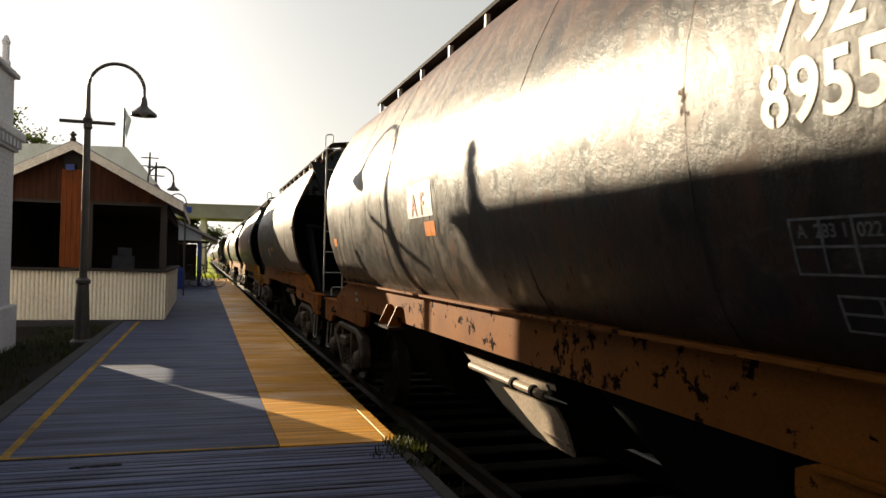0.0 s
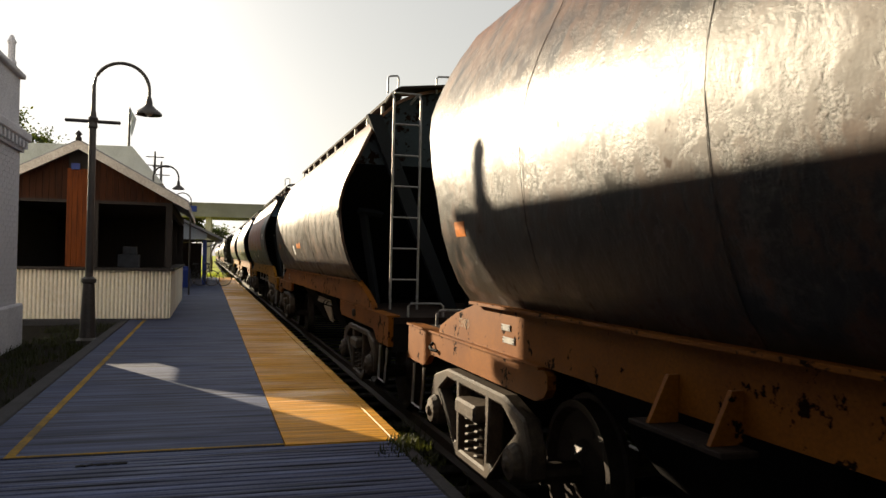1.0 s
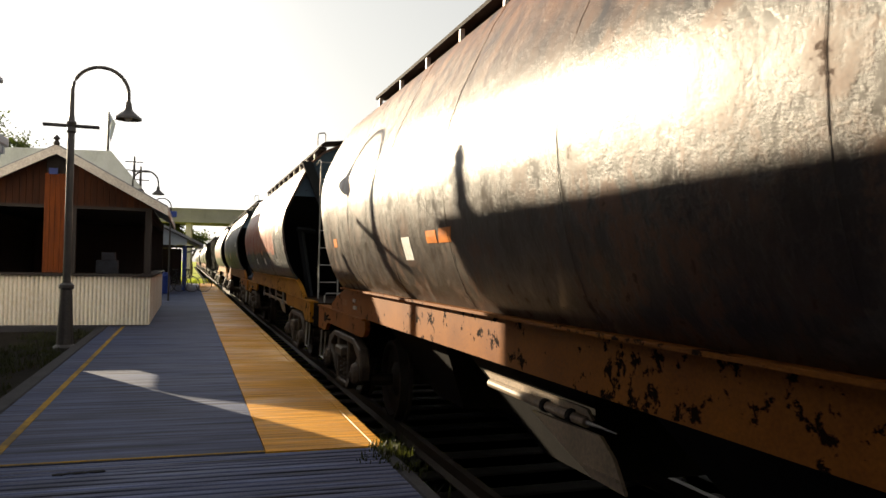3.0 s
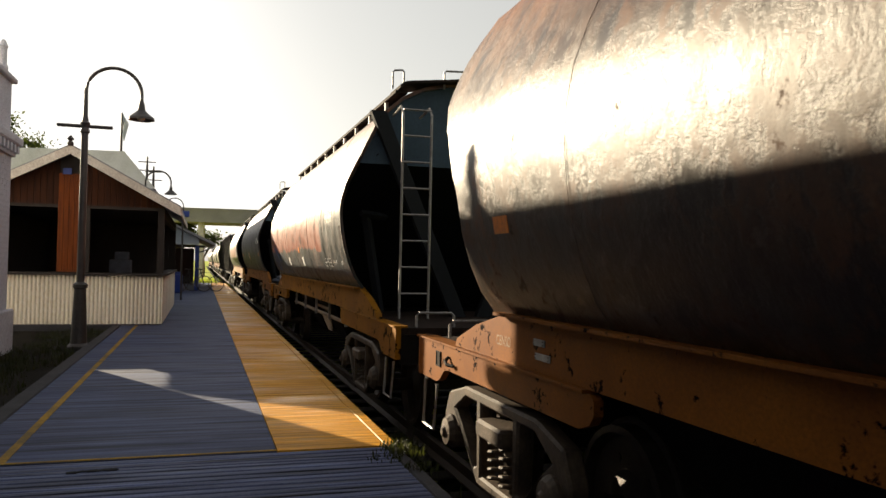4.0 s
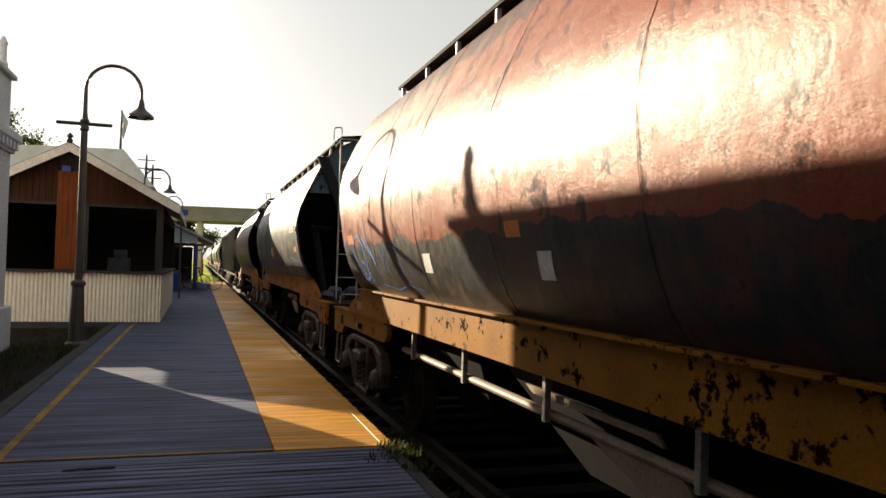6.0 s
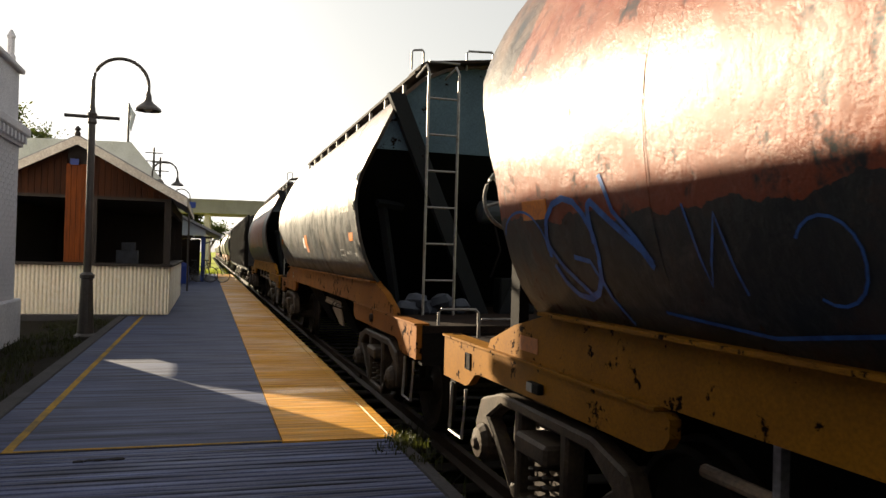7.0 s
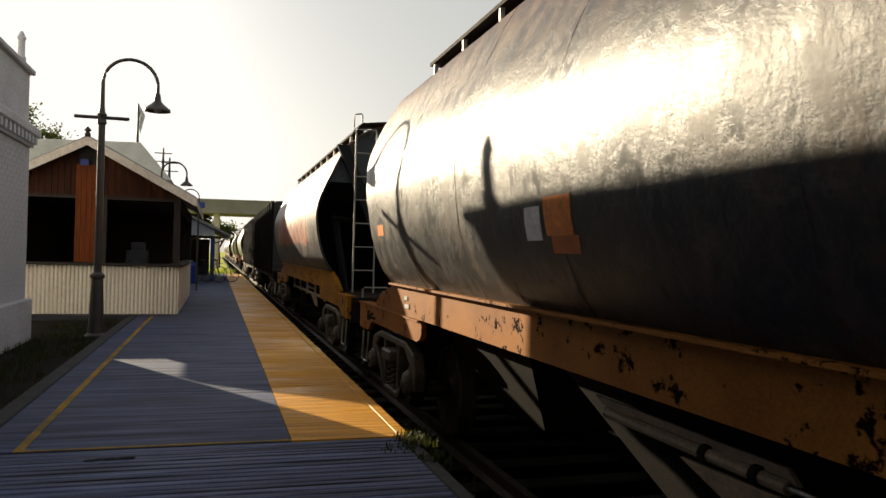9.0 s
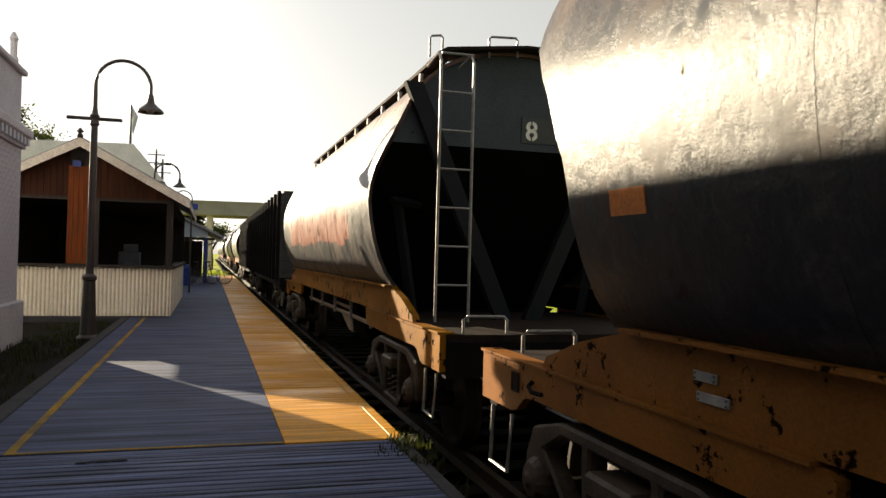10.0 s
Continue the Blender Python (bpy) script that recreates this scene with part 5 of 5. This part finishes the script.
side_text("C.56000", 29.47 - YW, 1.78, 0.065, M["faint"], ww)
side_text("T 24000", 29.34 - YW, 1.66, 0.065, M["faint"], ww)
side_text("SALIO DE 202", 30.02 - YW, 1.80, 0.05, M["faint"], ww)
panel_lines(30.76 - YW, 1.75, 0.60, 0.10, 3, ww)
side_text("REV", 30.52 - YW, 1.81, 0.05, M["faint"], ww)
side_patch(33.52 - YW, 1.97, 0.21, 0.09, M["orange"], ww, "reflector")
side_patch(33.18 - YW, 1.74, 0.17, 0.15, M["placard"], ww, skew=-0.03)
side_patch(35.35 - YW, 1.74, 0.2, 0.15, M["placard"], ww, skew=-0.03)
side_patch(38.25 - YW, 2.01, 0.3, 0.1, M["orange"], ww, "reflector")
side_patch(29.16 - YW, 2.00, 0.16, 0.26, M["walkway"], ww, "welded_patch", label="rust-brown repair patch")
side_text("892430", 44.18 - YB, 2.33, 0.25, M["stencil"], wb, squeeze=0.85)
side_text("C.56000", 43.56 - YB, 1.78, 0.065, M["faint"], wb)
side_text("T 24000", 43.48 - YB, 1.66, 0.065, M["faint"], wb)
side_text("SALIO DE 202", 44.06 - YB, 1.81, 0.05, M["faint"], wb)
panel_lines(44.52 - YB, 1.72, 0.30, 0.14, 2, wb)
side_patch(48.34 - YB, 1.90, 0.21, 0.18, M["placard"], wb, skew=-0.04)
side_patch(48.06 - YB, 1.92, 0.32, 0.2, M["orange"], wb, "reflector", skew=-0.03)
side_patch(48.03 - YB, 1.83, 0.32, 0.09, M["rust_plate"], wb, "reflector", skew=-0.02)
side_patch(43.70 - YB, 1.97, 0.26, 0.1, M["orange"], wb, "reflector", skew=-0.03)
side_patch(52.32 - YB, 2.00, 0.27, 0.11, M["orange"], wb, "reflector")

def scribble(pts, parent, material, r=0.012):
    """A sprayed line on the curved side: points are (y, z) in the wagon's space."""
    fine = []
    for (ya, za), (yb, zb) in zip(pts, pts[1:]):
        fine += [(ya + (yb - ya) * k / 3, za + (zb - za) * k / 3) for k in range(3)]
    fine.append(pts[-1])
    bm = bmesh.new()
    quads = []
    for i, (yy, zz) in enumerate(fine):
        j, k = max(i - 1, 0), min(i + 1, len(fine) - 1)
        dy, dz = fine[k][0] - fine[j][0], fine[k][1] - fine[j][1]
        n = math.hypot(dy, dz) or 1.0
        row = []
        for s in (-1, 1):
            y2, z2 = yy - s * r * dz / n, zz + s * r * dy / n
            sx = side_x(z2)
            row.append(bm.verts.new((-sx * (1 + dent(parent["seed"], -sx, y2, z2) / 1.5) - 0.005, y2, z2)))
        quads.append(row)
    for a, b in zip(quads, quads[1:]):
        bm.faces.new((a[0], a[1], b[1], b[0]))
    part("sprayed_line", bm, material, parent)


def loop_at(y, z, ry, rz, a0=0, a1=360, n=14):
    return [(y + ry * math.cos(radians(a0 + (a1 - a0) * i / n)), z + rz * math.sin(radians(a0 + (a1 - a0) * i / n))) for i in range(n + 1)]


scribble(loop_at(4.05, 1.86, 0.25, 0.24, 350, 700), ww, M["graffiti"], 0.016)
scribble([(4.30, 1.88), (4.18, 1.76), (3.98, 1.63)], ww, M["graffiti"], 0.014)
scribble([(3.82, 1.88), (3.81, 2.05), (3.78, 2.07), (3.62, 1.97), (3.42, 1.85), (3.36, 1.78)], ww, M["graffiti"], 0.017)
scribble([(3.68, 2.18), (3.60, 2.02), (3.45, 1.90), (3.36, 1.80)], ww, M["graffiti"], 0.013)
scribble([(4.05, 1.82), (3.90, 1.80), (3.84, 1.70), (3.74, 1.52)], ww, M["graffiti"], 0.012)
scribble(loop_at(4.58, 1.88, 0.27, 0.18, 190, 20), ww, M["graffiti"], 0.007)
scribble([(3.10, 2.02), (3.02, 1.72), (2.92, 1.98), (2.84, 1.70)], ww, M["graffiti"], 0.006)
scribble(loop_at(2.45, 1.82, 0.13, 0.13, 30, 300), ww, M["graffiti"], 0.005)
scribble([(3.4, 1.60), (2.8, 1.56), (2.3, 1.62), (1.9, 1.58)], ww, M["graffiti"], 0.007)

# fittings on the wagon ends that face back along the platform
for w, rx, tone in ((wm, 0.34, M["steel"]), (wb, 0.30, ENDS["d"])):
    part("control_box", boxed(rx - 0.22, rx + 0.22, -HALF - 0.12, -HALF + 0.12, 1.17, 1.58, bevel=0.015), ENDS["a"], w)
    part("air_tank", lathe(bmesh.new(), [(0.05, -0.42), (0.13, -0.38), (0.14, -0.3), (0.14, 0.3), (0.13, 0.38), (0.05, 0.42)], (rx, -HALF + 0.22, 2.36), "x", 18), tone, w)
    for xx in (rx - 0.2, rx + 0.2):
        part("air_pipe", tubed([(xx, -HALF + 0.2, 2.24), (xx + 0.05, -HALF + 0.1, 1.9), (xx - 0.04, -HALF + 0.15, 1.58)], 0.014, 6), M["steel"], w)
for w, xx, zz in ((ww, -0.02, 2.86), (wb, 0.12, 2.93)):
    yy = -(HALF - 1.62 * (3.0 - zz) / 1.78) - 0.03
    part("red_marker", lathe(bmesh.new(), [(0.045, 0.0), (0.045, 0.02)], (xx, yy, zz), "y", 14), M["redlamp"], w)
def tag_plate(w, y, z, wide):
    """Riveted data tag on the sill."""
    tag = part("tag_plate", boxed(-1.319, -1.311, y - wide / 2, y + wide / 2, z, z + 0.04, bevel=0.002), M["tag"], w, "small pale metal tag")
    for yy in (y - wide / 2 + 0.015, y + wide / 2 - 0.015):
        for zz in (z + 0.01, z + 0.03):
            part("rivet", lathe(bmesh.new(), [(0.004, -0.004), (0.003, 0.0)], (-1.319, yy, zz), "x", 6), M["steel"], tag)


for w in (wa, wm, wb):
    tag_plate(w, 4.13, 1.345, 0.15)
    tag_plate(w, 4.08, 1.265, 0.20)


def builder_plate(w, y):
    """Cast maker's plate: raised rim and two blank bars."""
    pl = part("maker_plate", boxed(-1.331, -1.3255, y - 0.055, y + 0.055, 0.985, 1.105), M["walkway"], w, "rusty cast maker's plate")
    for y0, y1, z0, z1 in ((-0.055, 0.055, 1.095, 1.105), (-0.055, 0.055, 0.985, 0.995), (-0.055, -0.045, 0.995, 1.095), (0.045, 0.055, 0.995, 1.095)):
        part("plate_rim", boxed(-1.337, -1.3312, y + y0, y + y1, z0, z1), M["walkway"], pl)
    for zz in (1.03, 1.06):
        part("plate_bar", boxed(-1.334, -1.3312, y - 0.03, y + 0.03, zz, zz + 0.012), M["walkway"], pl)


def label_holder(w, y, z):
    """Dark bracket box on the end plate with one pale flap."""
    h = part("label_holder", boxed(-1.365, -1.3255, y - 0.10, y + 0.06, z - 0.03, z + 0.03, bevel=0.006), M["steel"], w, "dark label holder")
    part("flap", boxed(-1.369, -1.3655, y - 0.02, y + 0.055, z - 0.026, z + 0.026), M["tag"], h)


for w in (wm, ww, wb, wd):
    builder_plate(w, 6.02)
for w in (ww, wd):
    label_holder(w, 4.80, 1.06)
    part("sill_reflector", boxed(-1.3135, -1.3105, 4.83, 5.10, 1.245, 1.335), M["faded_orange"], w, "faded orange reflector")
for w in (wa, wm, wb):
    part("push_pole_pocket", lathe(bmesh.new(), [(0.05, 0.0), (0.05, -0.03), (0.036, -0.034), (0.03, -0.01)], (-1.326, -4.66, 1.08), "x", 12), M["cast"], w)
    part("hook_bracket", tubed([(-1.33, 5.75, 1.09), (-1.36, 5.75, 1.06), (-1.37, 5.68, 1.04), (-1.34, 5.60, 1.035)], 0.014, 6), M["steel"], w)
for w, top_y in ((wm, 4.80), (wa, 5.12)):
    for bm in glyphs("CENSO", 0.105, 0.0):
        for v in bm.verts:
            v.co = (-1.314, top_y - v.co.x * 0.72, 1.29 + v.co.y * 0.9)
        part("sill_letter", bm, M["dull_letters"], w)
for w in (wm, wb):
    part("rim_diamond", slabbed([(-1.585, 2.30), (-1.545, 2.36), (-1.585, 2.45), (-1.612, 2.37)], "y", -4.70, -4.69), M["stencil"], w, "small white reflector on the rim")
for yy in (2.22, 1.82):
    part("jacking_bracket", slabbed([(-1.312, 1.345), (-1.36, 1.345), (-1.45, 1.15), (-1.312, 1.15)], "y", yy - 0.012, yy + 0.012), SILL["a"], wa)
part("jacking_plate", boxed(-1.47, -1.312, 1.72, 2.34, 1.125, 1.148, bevel=0.004), M["walkway"], wa)


def sack_heap(y):
    """Crumpled pale sacks left on the end platform of a wagon."""
    z = RAIL + 1.166
    h = thing("sack_heap", (TRACK - 0.75, y, z), label="crumpled pale sacks lying on a wagon platform", category="sacks")
    rnd = random.Random(21)
    for i in range(7):
        bm = bmesh.new()
        lathe(bm, [(0.02, -0.09), (0.10, -0.07), (0.14, 0.0), (0.10, 0.07), (0.02, 0.09)], (0, 0, 0), "z", 12)
        for v in bm.verts:
            v.co *= 1 + 0.35 * noise.noise(v.co * 9 + Vector((i * 5, 0, 0)))
        s = part("sack", bm, M["sacks"], h, smooth=True)
        s.matrix_basis = pose(-0.3 + i * 0.1, rnd.uniform(-0.12, 0.12), 0.06 + (0.08 if i % 3 == 1 else 0), rnd.uniform(-15, 15), rnd.uniform(-15, 15), rnd.uniform(0, 180))
    TRAIN.append((h, TRACK - 0.75, y, z))


sack_heap(YB - HALF - 0.15)

# ---------------------------------------------------------------- right side: fence, trailer, trees
post_me = None
for i in range(9):
    x, y = 10.9 + i * 0.45, 22.7 - i * 0.78
    if post_me is None:
        p = obj("fence_post", boxed(-0.09, 0.09, -0.09, 0.09, 0, 0.95, bevel=0.02), M["bark"])
        post_me = p.data
    else:
        p = new("fence_post", post_me)
    p.matrix_basis = pose(x, y, GROUND, random.uniform(-3, 3), random.uniform(-3, 3), random.uniform(0, 90))
    tagged(p, "weathered wooden fence post in the grass", "fence post", "fence posts")


def trailer():
    x, y = across(56, 19.2)
    t = thing("site_trailer", (x, y, GROUND), -17.3, label="white caravan trailer parked beyond the road", category="trailer")
    part("body", boxed(-3.2, 3.2, -1.1, 1.1, 0.55, 2.35, bevel=0.06), M["pale"], t)
    for i in range(6):
        part("panel_rib", boxed(-3.0 + i * 1.15, -2.95 + i * 1.15, -1.13, -1.102, 0.6, 2.3), M["white_wall"], t)
    for i in (0, 2, 4):
        part("window", boxed(-2.6 + i * 1.15, -2.0 + i * 1.15, -1.125, -1.101, 1.3, 1.9), M["glass_dark"], t)
    part("chassis", boxed(-3.3, 3.9, -0.9, 0.9, 0.4, 0.549), M["steel"], t)
    for xx in (-1.6, 1.6):
        for yy in (-0.95, 0.95):
            part("wheel", lathe(bmesh.new(), [(0.3, -0.1), (0.33, -0.06), (0.33, 0.06), (0.3, 0.1), (0.15, 0.1)], (xx, yy, 0.33), "y", 16), M["black"], t)


trailer()
x, y = across(58, 14.6)
hut = thing("hut", (x, y, GROUND), -17.3, label="small white hut beyond the road", category="hut")
part("walls", boxed(-0.6, 0.6, -0.6, 0.6, 0, 1.5, bevel=0.02), M["pale"], hut)
part("roof", boxed(-0.7, 0.7, -0.7, 0.7, 1.5, 1.58), M["roof"], hut)
x, y = across(54, 25.2)
shed = thing("lorry_box", (x, y, GROUND), -17.3, label="dark box body parked beside the white trailer", category="vehicle")
part("box", boxed(-1.6, 1.6, -1, 1, 0.5, 2.3, bevel=0.04), M["dark_wood"], shed)
part("chassis", boxed(-1.7, 1.7, -0.8, 0.8, 0.32, 0.499), M["steel"], shed)
for xx in (-1.0, 1.0):
    for yy in (-0.85, 0.85):
        part("wheel", lathe(bmesh.new(), [(0.3, -0.1), (0.34, -0.06), (0.34, 0.06), (0.3, 0.1)], (xx, yy, 0.34), "y", 16), M["black"], shed)
x, y = across(62, 30.5)
wall_ob = thing("yard_wall", (x, y, GROUND), -17.3, label="grey gate wall with a red tiled cap", category="wall")
part("panel", boxed(-1.6, 1.6, -0.1, 0.1, 0, 2.1), M["blue_sheet"], wall_ob)
part("cap", boxed(-1.7, 1.7, -0.2, 0.2, 2.1, 2.4), M["redlamp"], wall_ob)
x, y = across(106, 54)
house = thing("house", (x, y, GROUND), -17.3, label="sunlit beige house behind the trees", category="house")
part("wall", boxed(-12, 12, -3, 3, 0, 3.6), M["fascia"], house)
part("roof", slabbed([(-3.4, 3.6), (3.4, 3.6), (0, 5.2)], "x", -12.3, 12.3), M["roof"], house)
for xx in (-9, -5, -1, 3, 7):
    part("window", boxed(xx, xx + 1.1, -3.03, -3.002, 1.0, 2.3), M["glass_dark"], house)
# low rubble wall along the edge of the field
bank = thing("stone_bank", label="low rubble stone wall overgrown with grass", category="stone wall")
rnd = random.Random(11)
stones = [part("stone", lathe(bmesh.new(), [(0.05, -0.16), (0.16, -0.1), (0.19, 0.02), (0.14, 0.13), (0.04, 0.16)], (0, 0, 0), "x", 7), M["stone"], bank) for _ in range(1)]
me = stones[0].data
for i in range(46):
    for k in range(4):
        x, y = 12.3 + i * 0.20 + (0.1 if k % 2 else 0), 15.6 - i * 0.06
        m = pose(x, y + rnd.uniform(-0.04, 0.04), GROUND + 0.08 + k * 0.21, rnd.uniform(0, 360), rnd.uniform(-20, 20), rnd.uniform(-20, 20))
        if i == 0 and k == 0:
            stones[0].matrix_basis = m
        else:
            shared("stone", me, bank, m)


def tree(x, y, h, spread, seed, leaves, ground=GROUND, leaf=0.025):
    """Tapered trunk, forking limbs and a crown of many small leaf clumps with gaps."""
    rnd = random.Random(seed)
    t = thing("tree", (x, y, ground), label="broad leafy tree with dark trunk and loose crown", category="tree", group="trees beyond the station")
    bm = bmesh.new()
    th = h * 0.38
    tube(bm, [(0, 0, -0.1), (0.1, 0.05, th * 0.5), (0.0, 0.1, th)], h * 0.035, 8, h * 0.022)
    tips = []
    for i in range(9):
        a, r = 2 * math.pi * i / 9 + rnd.uniform(-0.3, 0.3), spread * rnd.uniform(0.35, 0.85)
        tip = Vector((r * math.cos(a), r * math.sin(a), h * rnd.uniform(0.55, 0.92)))
        mid = tip * 0.5 + Vector((0, 0, th * 0.55))
        tube(bm, [(0, 0.1, th * 0.95), mid, tip], h * 0.016, 6, h * 0.004)
        tips += [tip, mid * 0.3 + tip * 0.7, (mid + tip) / 2]
    part("trunk", bm, M["bark"], t)
    verts, faces = [], []
    for i in range(leaves):
        c = rnd.choice(tips)
        p = c + Vector((rnd.gauss(0, 1), rnd.gauss(0, 1), rnd.gauss(0, 0.7))) * spread * 0.21
        u = Vector((rnd.gauss(0, 1), rnd.gauss(0, 1), rnd.gauss(0, 1))).normalized()
        v = u.cross(Vector((rnd.gauss(0, 1), rnd.gauss(0, 1), rnd.gauss(0, 1)))).normalized()
        s = h * leaf * rnd.uniform(0.65, 1.35)
        k = len(verts)
        verts += [p - u * s, p + v * s * 0.5, p + u * s, p - v * s * 0.5]
        faces.append((k, k + 1, k + 2, k + 3))
    me = bpy.data.meshes.new("crown")
    me.from_pydata([tuple(v) for v in verts], [], faces)
    me.materials.append(M["leaf"])
    shared("crown", me, t)


for i, (d, s, h, sp) in enumerate(((95, 34, 11, 6), (98, 46, 12, 6.5), (92, 57, 13, 7), (88, 62, 9, 4.5), (100, 66, 11, 6), (96, 76, 12, 6), (90, 70, 9, 5), (105, 24, 10, 5.5), (110, 40, 11, 7), (112, 52, 11, 7), (99, 29, 10.5, 6), (99, 12, 7.0, 4.5), (96, 18, 7.2, 4.4), (97, 25, 7.6, 4.6), (95, 33, 7.8, 4.6), (98, 40, 8.4, 5), (93, 50, 8.5, 5))):
    tree(*across(d, s), h, sp, 100 + i, 9000)
tree(-9.5, 45.0, 9.0, 2.0, 7, 12000, 0.0, 0.011)
tree(-11.6, 47.0, 9.3, 2.2, 8, 12000, 0.0, 0.011)
tree(-2.2, 84.0, 7.2, 2.4, 9, 2500)
tree(0.2, 95.0, 6.0, 2.0, 10, 1800)

# ---------------------------------------------------------------- grass and weeds
def tufts(name, spots, label, hmin, hmax, per, blades="blade"):
    rnd = random.Random(len(spots))
    verts, faces = [], []
    for x, y, z, r in spots:
        for _ in range(per):
            a, d = rnd.uniform(0, 6.283), r * math.sqrt(rnd.random())
            px, py = x + d * math.cos(a), y + d * math.sin(a)
            h, w, b = rnd.uniform(hmin, hmax), rnd.uniform(0.003, 0.007), rnd.uniform(0, 6.283)
            lean = Vector((math.cos(b), math.sin(b), 0)) * h * rnd.uniform(0.1, 0.9)
            q = Vector((-math.sin(b), math.cos(b), 0)) * w
            p = Vector((px, py, z))
            k = len(verts)
            verts += [p - q, p + q, p + lean * 0.4 + Vector((0, 0, h * 0.6)) + q * 0.7, p + lean * 0.4 + Vector((0, 0, h * 0.6)) - q * 0.7, p + lean + Vector((0, 0, h * 0.85))]
            faces += [(k, k + 1, k + 2, k + 3), (k + 3, k + 2, k + 4)]
    me = bpy.data.meshes.new(name)
    me.from_pydata([tuple(v) for v in verts], [], faces)
    me.materials.append(M[blades])
    tagged(new(name, me), label, "grass", kind="stuff")


rnd = random.Random(5)
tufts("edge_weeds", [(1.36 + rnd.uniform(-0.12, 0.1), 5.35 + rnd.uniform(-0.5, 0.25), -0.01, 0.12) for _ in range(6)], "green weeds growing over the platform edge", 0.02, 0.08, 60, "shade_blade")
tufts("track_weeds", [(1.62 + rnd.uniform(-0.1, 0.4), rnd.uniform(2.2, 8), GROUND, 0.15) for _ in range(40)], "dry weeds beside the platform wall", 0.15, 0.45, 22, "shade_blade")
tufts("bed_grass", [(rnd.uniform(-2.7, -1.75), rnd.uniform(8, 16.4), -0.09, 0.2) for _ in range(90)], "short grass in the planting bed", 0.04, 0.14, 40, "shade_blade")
tufts("field_grass", [(rnd.uniform(7, 34), rnd.uniform(10, 40), GROUND, 0.9) for _ in range(420)], "sunlit grass on the field", 0.05, 0.16, 45)
tufts("far_grass", [(rnd.uniform(-3, 1.3), rnd.uniform(48.3, 80), GROUND, 0.8) for _ in range(160)], "bright grass past the end of the platform", 0.2, 0.5, 40)
debris = thing("debris", (-0.62, 5.30, 0.0), 4, label="dark scrap of bark on the concrete", category="debris")
bm = bmesh.new()
rnd = random.Random(3)
for i in range(10):
    a = -0.15 + i * 0.03
    tube(bm, [(a, rnd.uniform(-0.012, 0.012), 0.006), (a + rnd.uniform(0.03, 0.06), rnd.uniform(-0.015, 0.015), 0.008)], rnd.uniform(0.004, 0.009), 5)
part("chips", bm, M["black"], debris)


# ---------------------------------------------------------------- motion
def rolled(t):
    """How far the train has come towards the camera."""
    return 4.990 * t - 0.02379 * t * t + 0.001879 * t ** 3


def motions():
    for w, x, y, z in TRAIN:
        walk(w, [(k * 0.5, pose(x, y - rolled(k * 0.5), z)) for k in range(21)])
    for ws, y in WHEELS:
        walk(ws, [(k * 0.1, pose(0, y, 0.462, math.degrees(rolled(k * 0.1) / 0.462))) for k in range(101)])


motions()
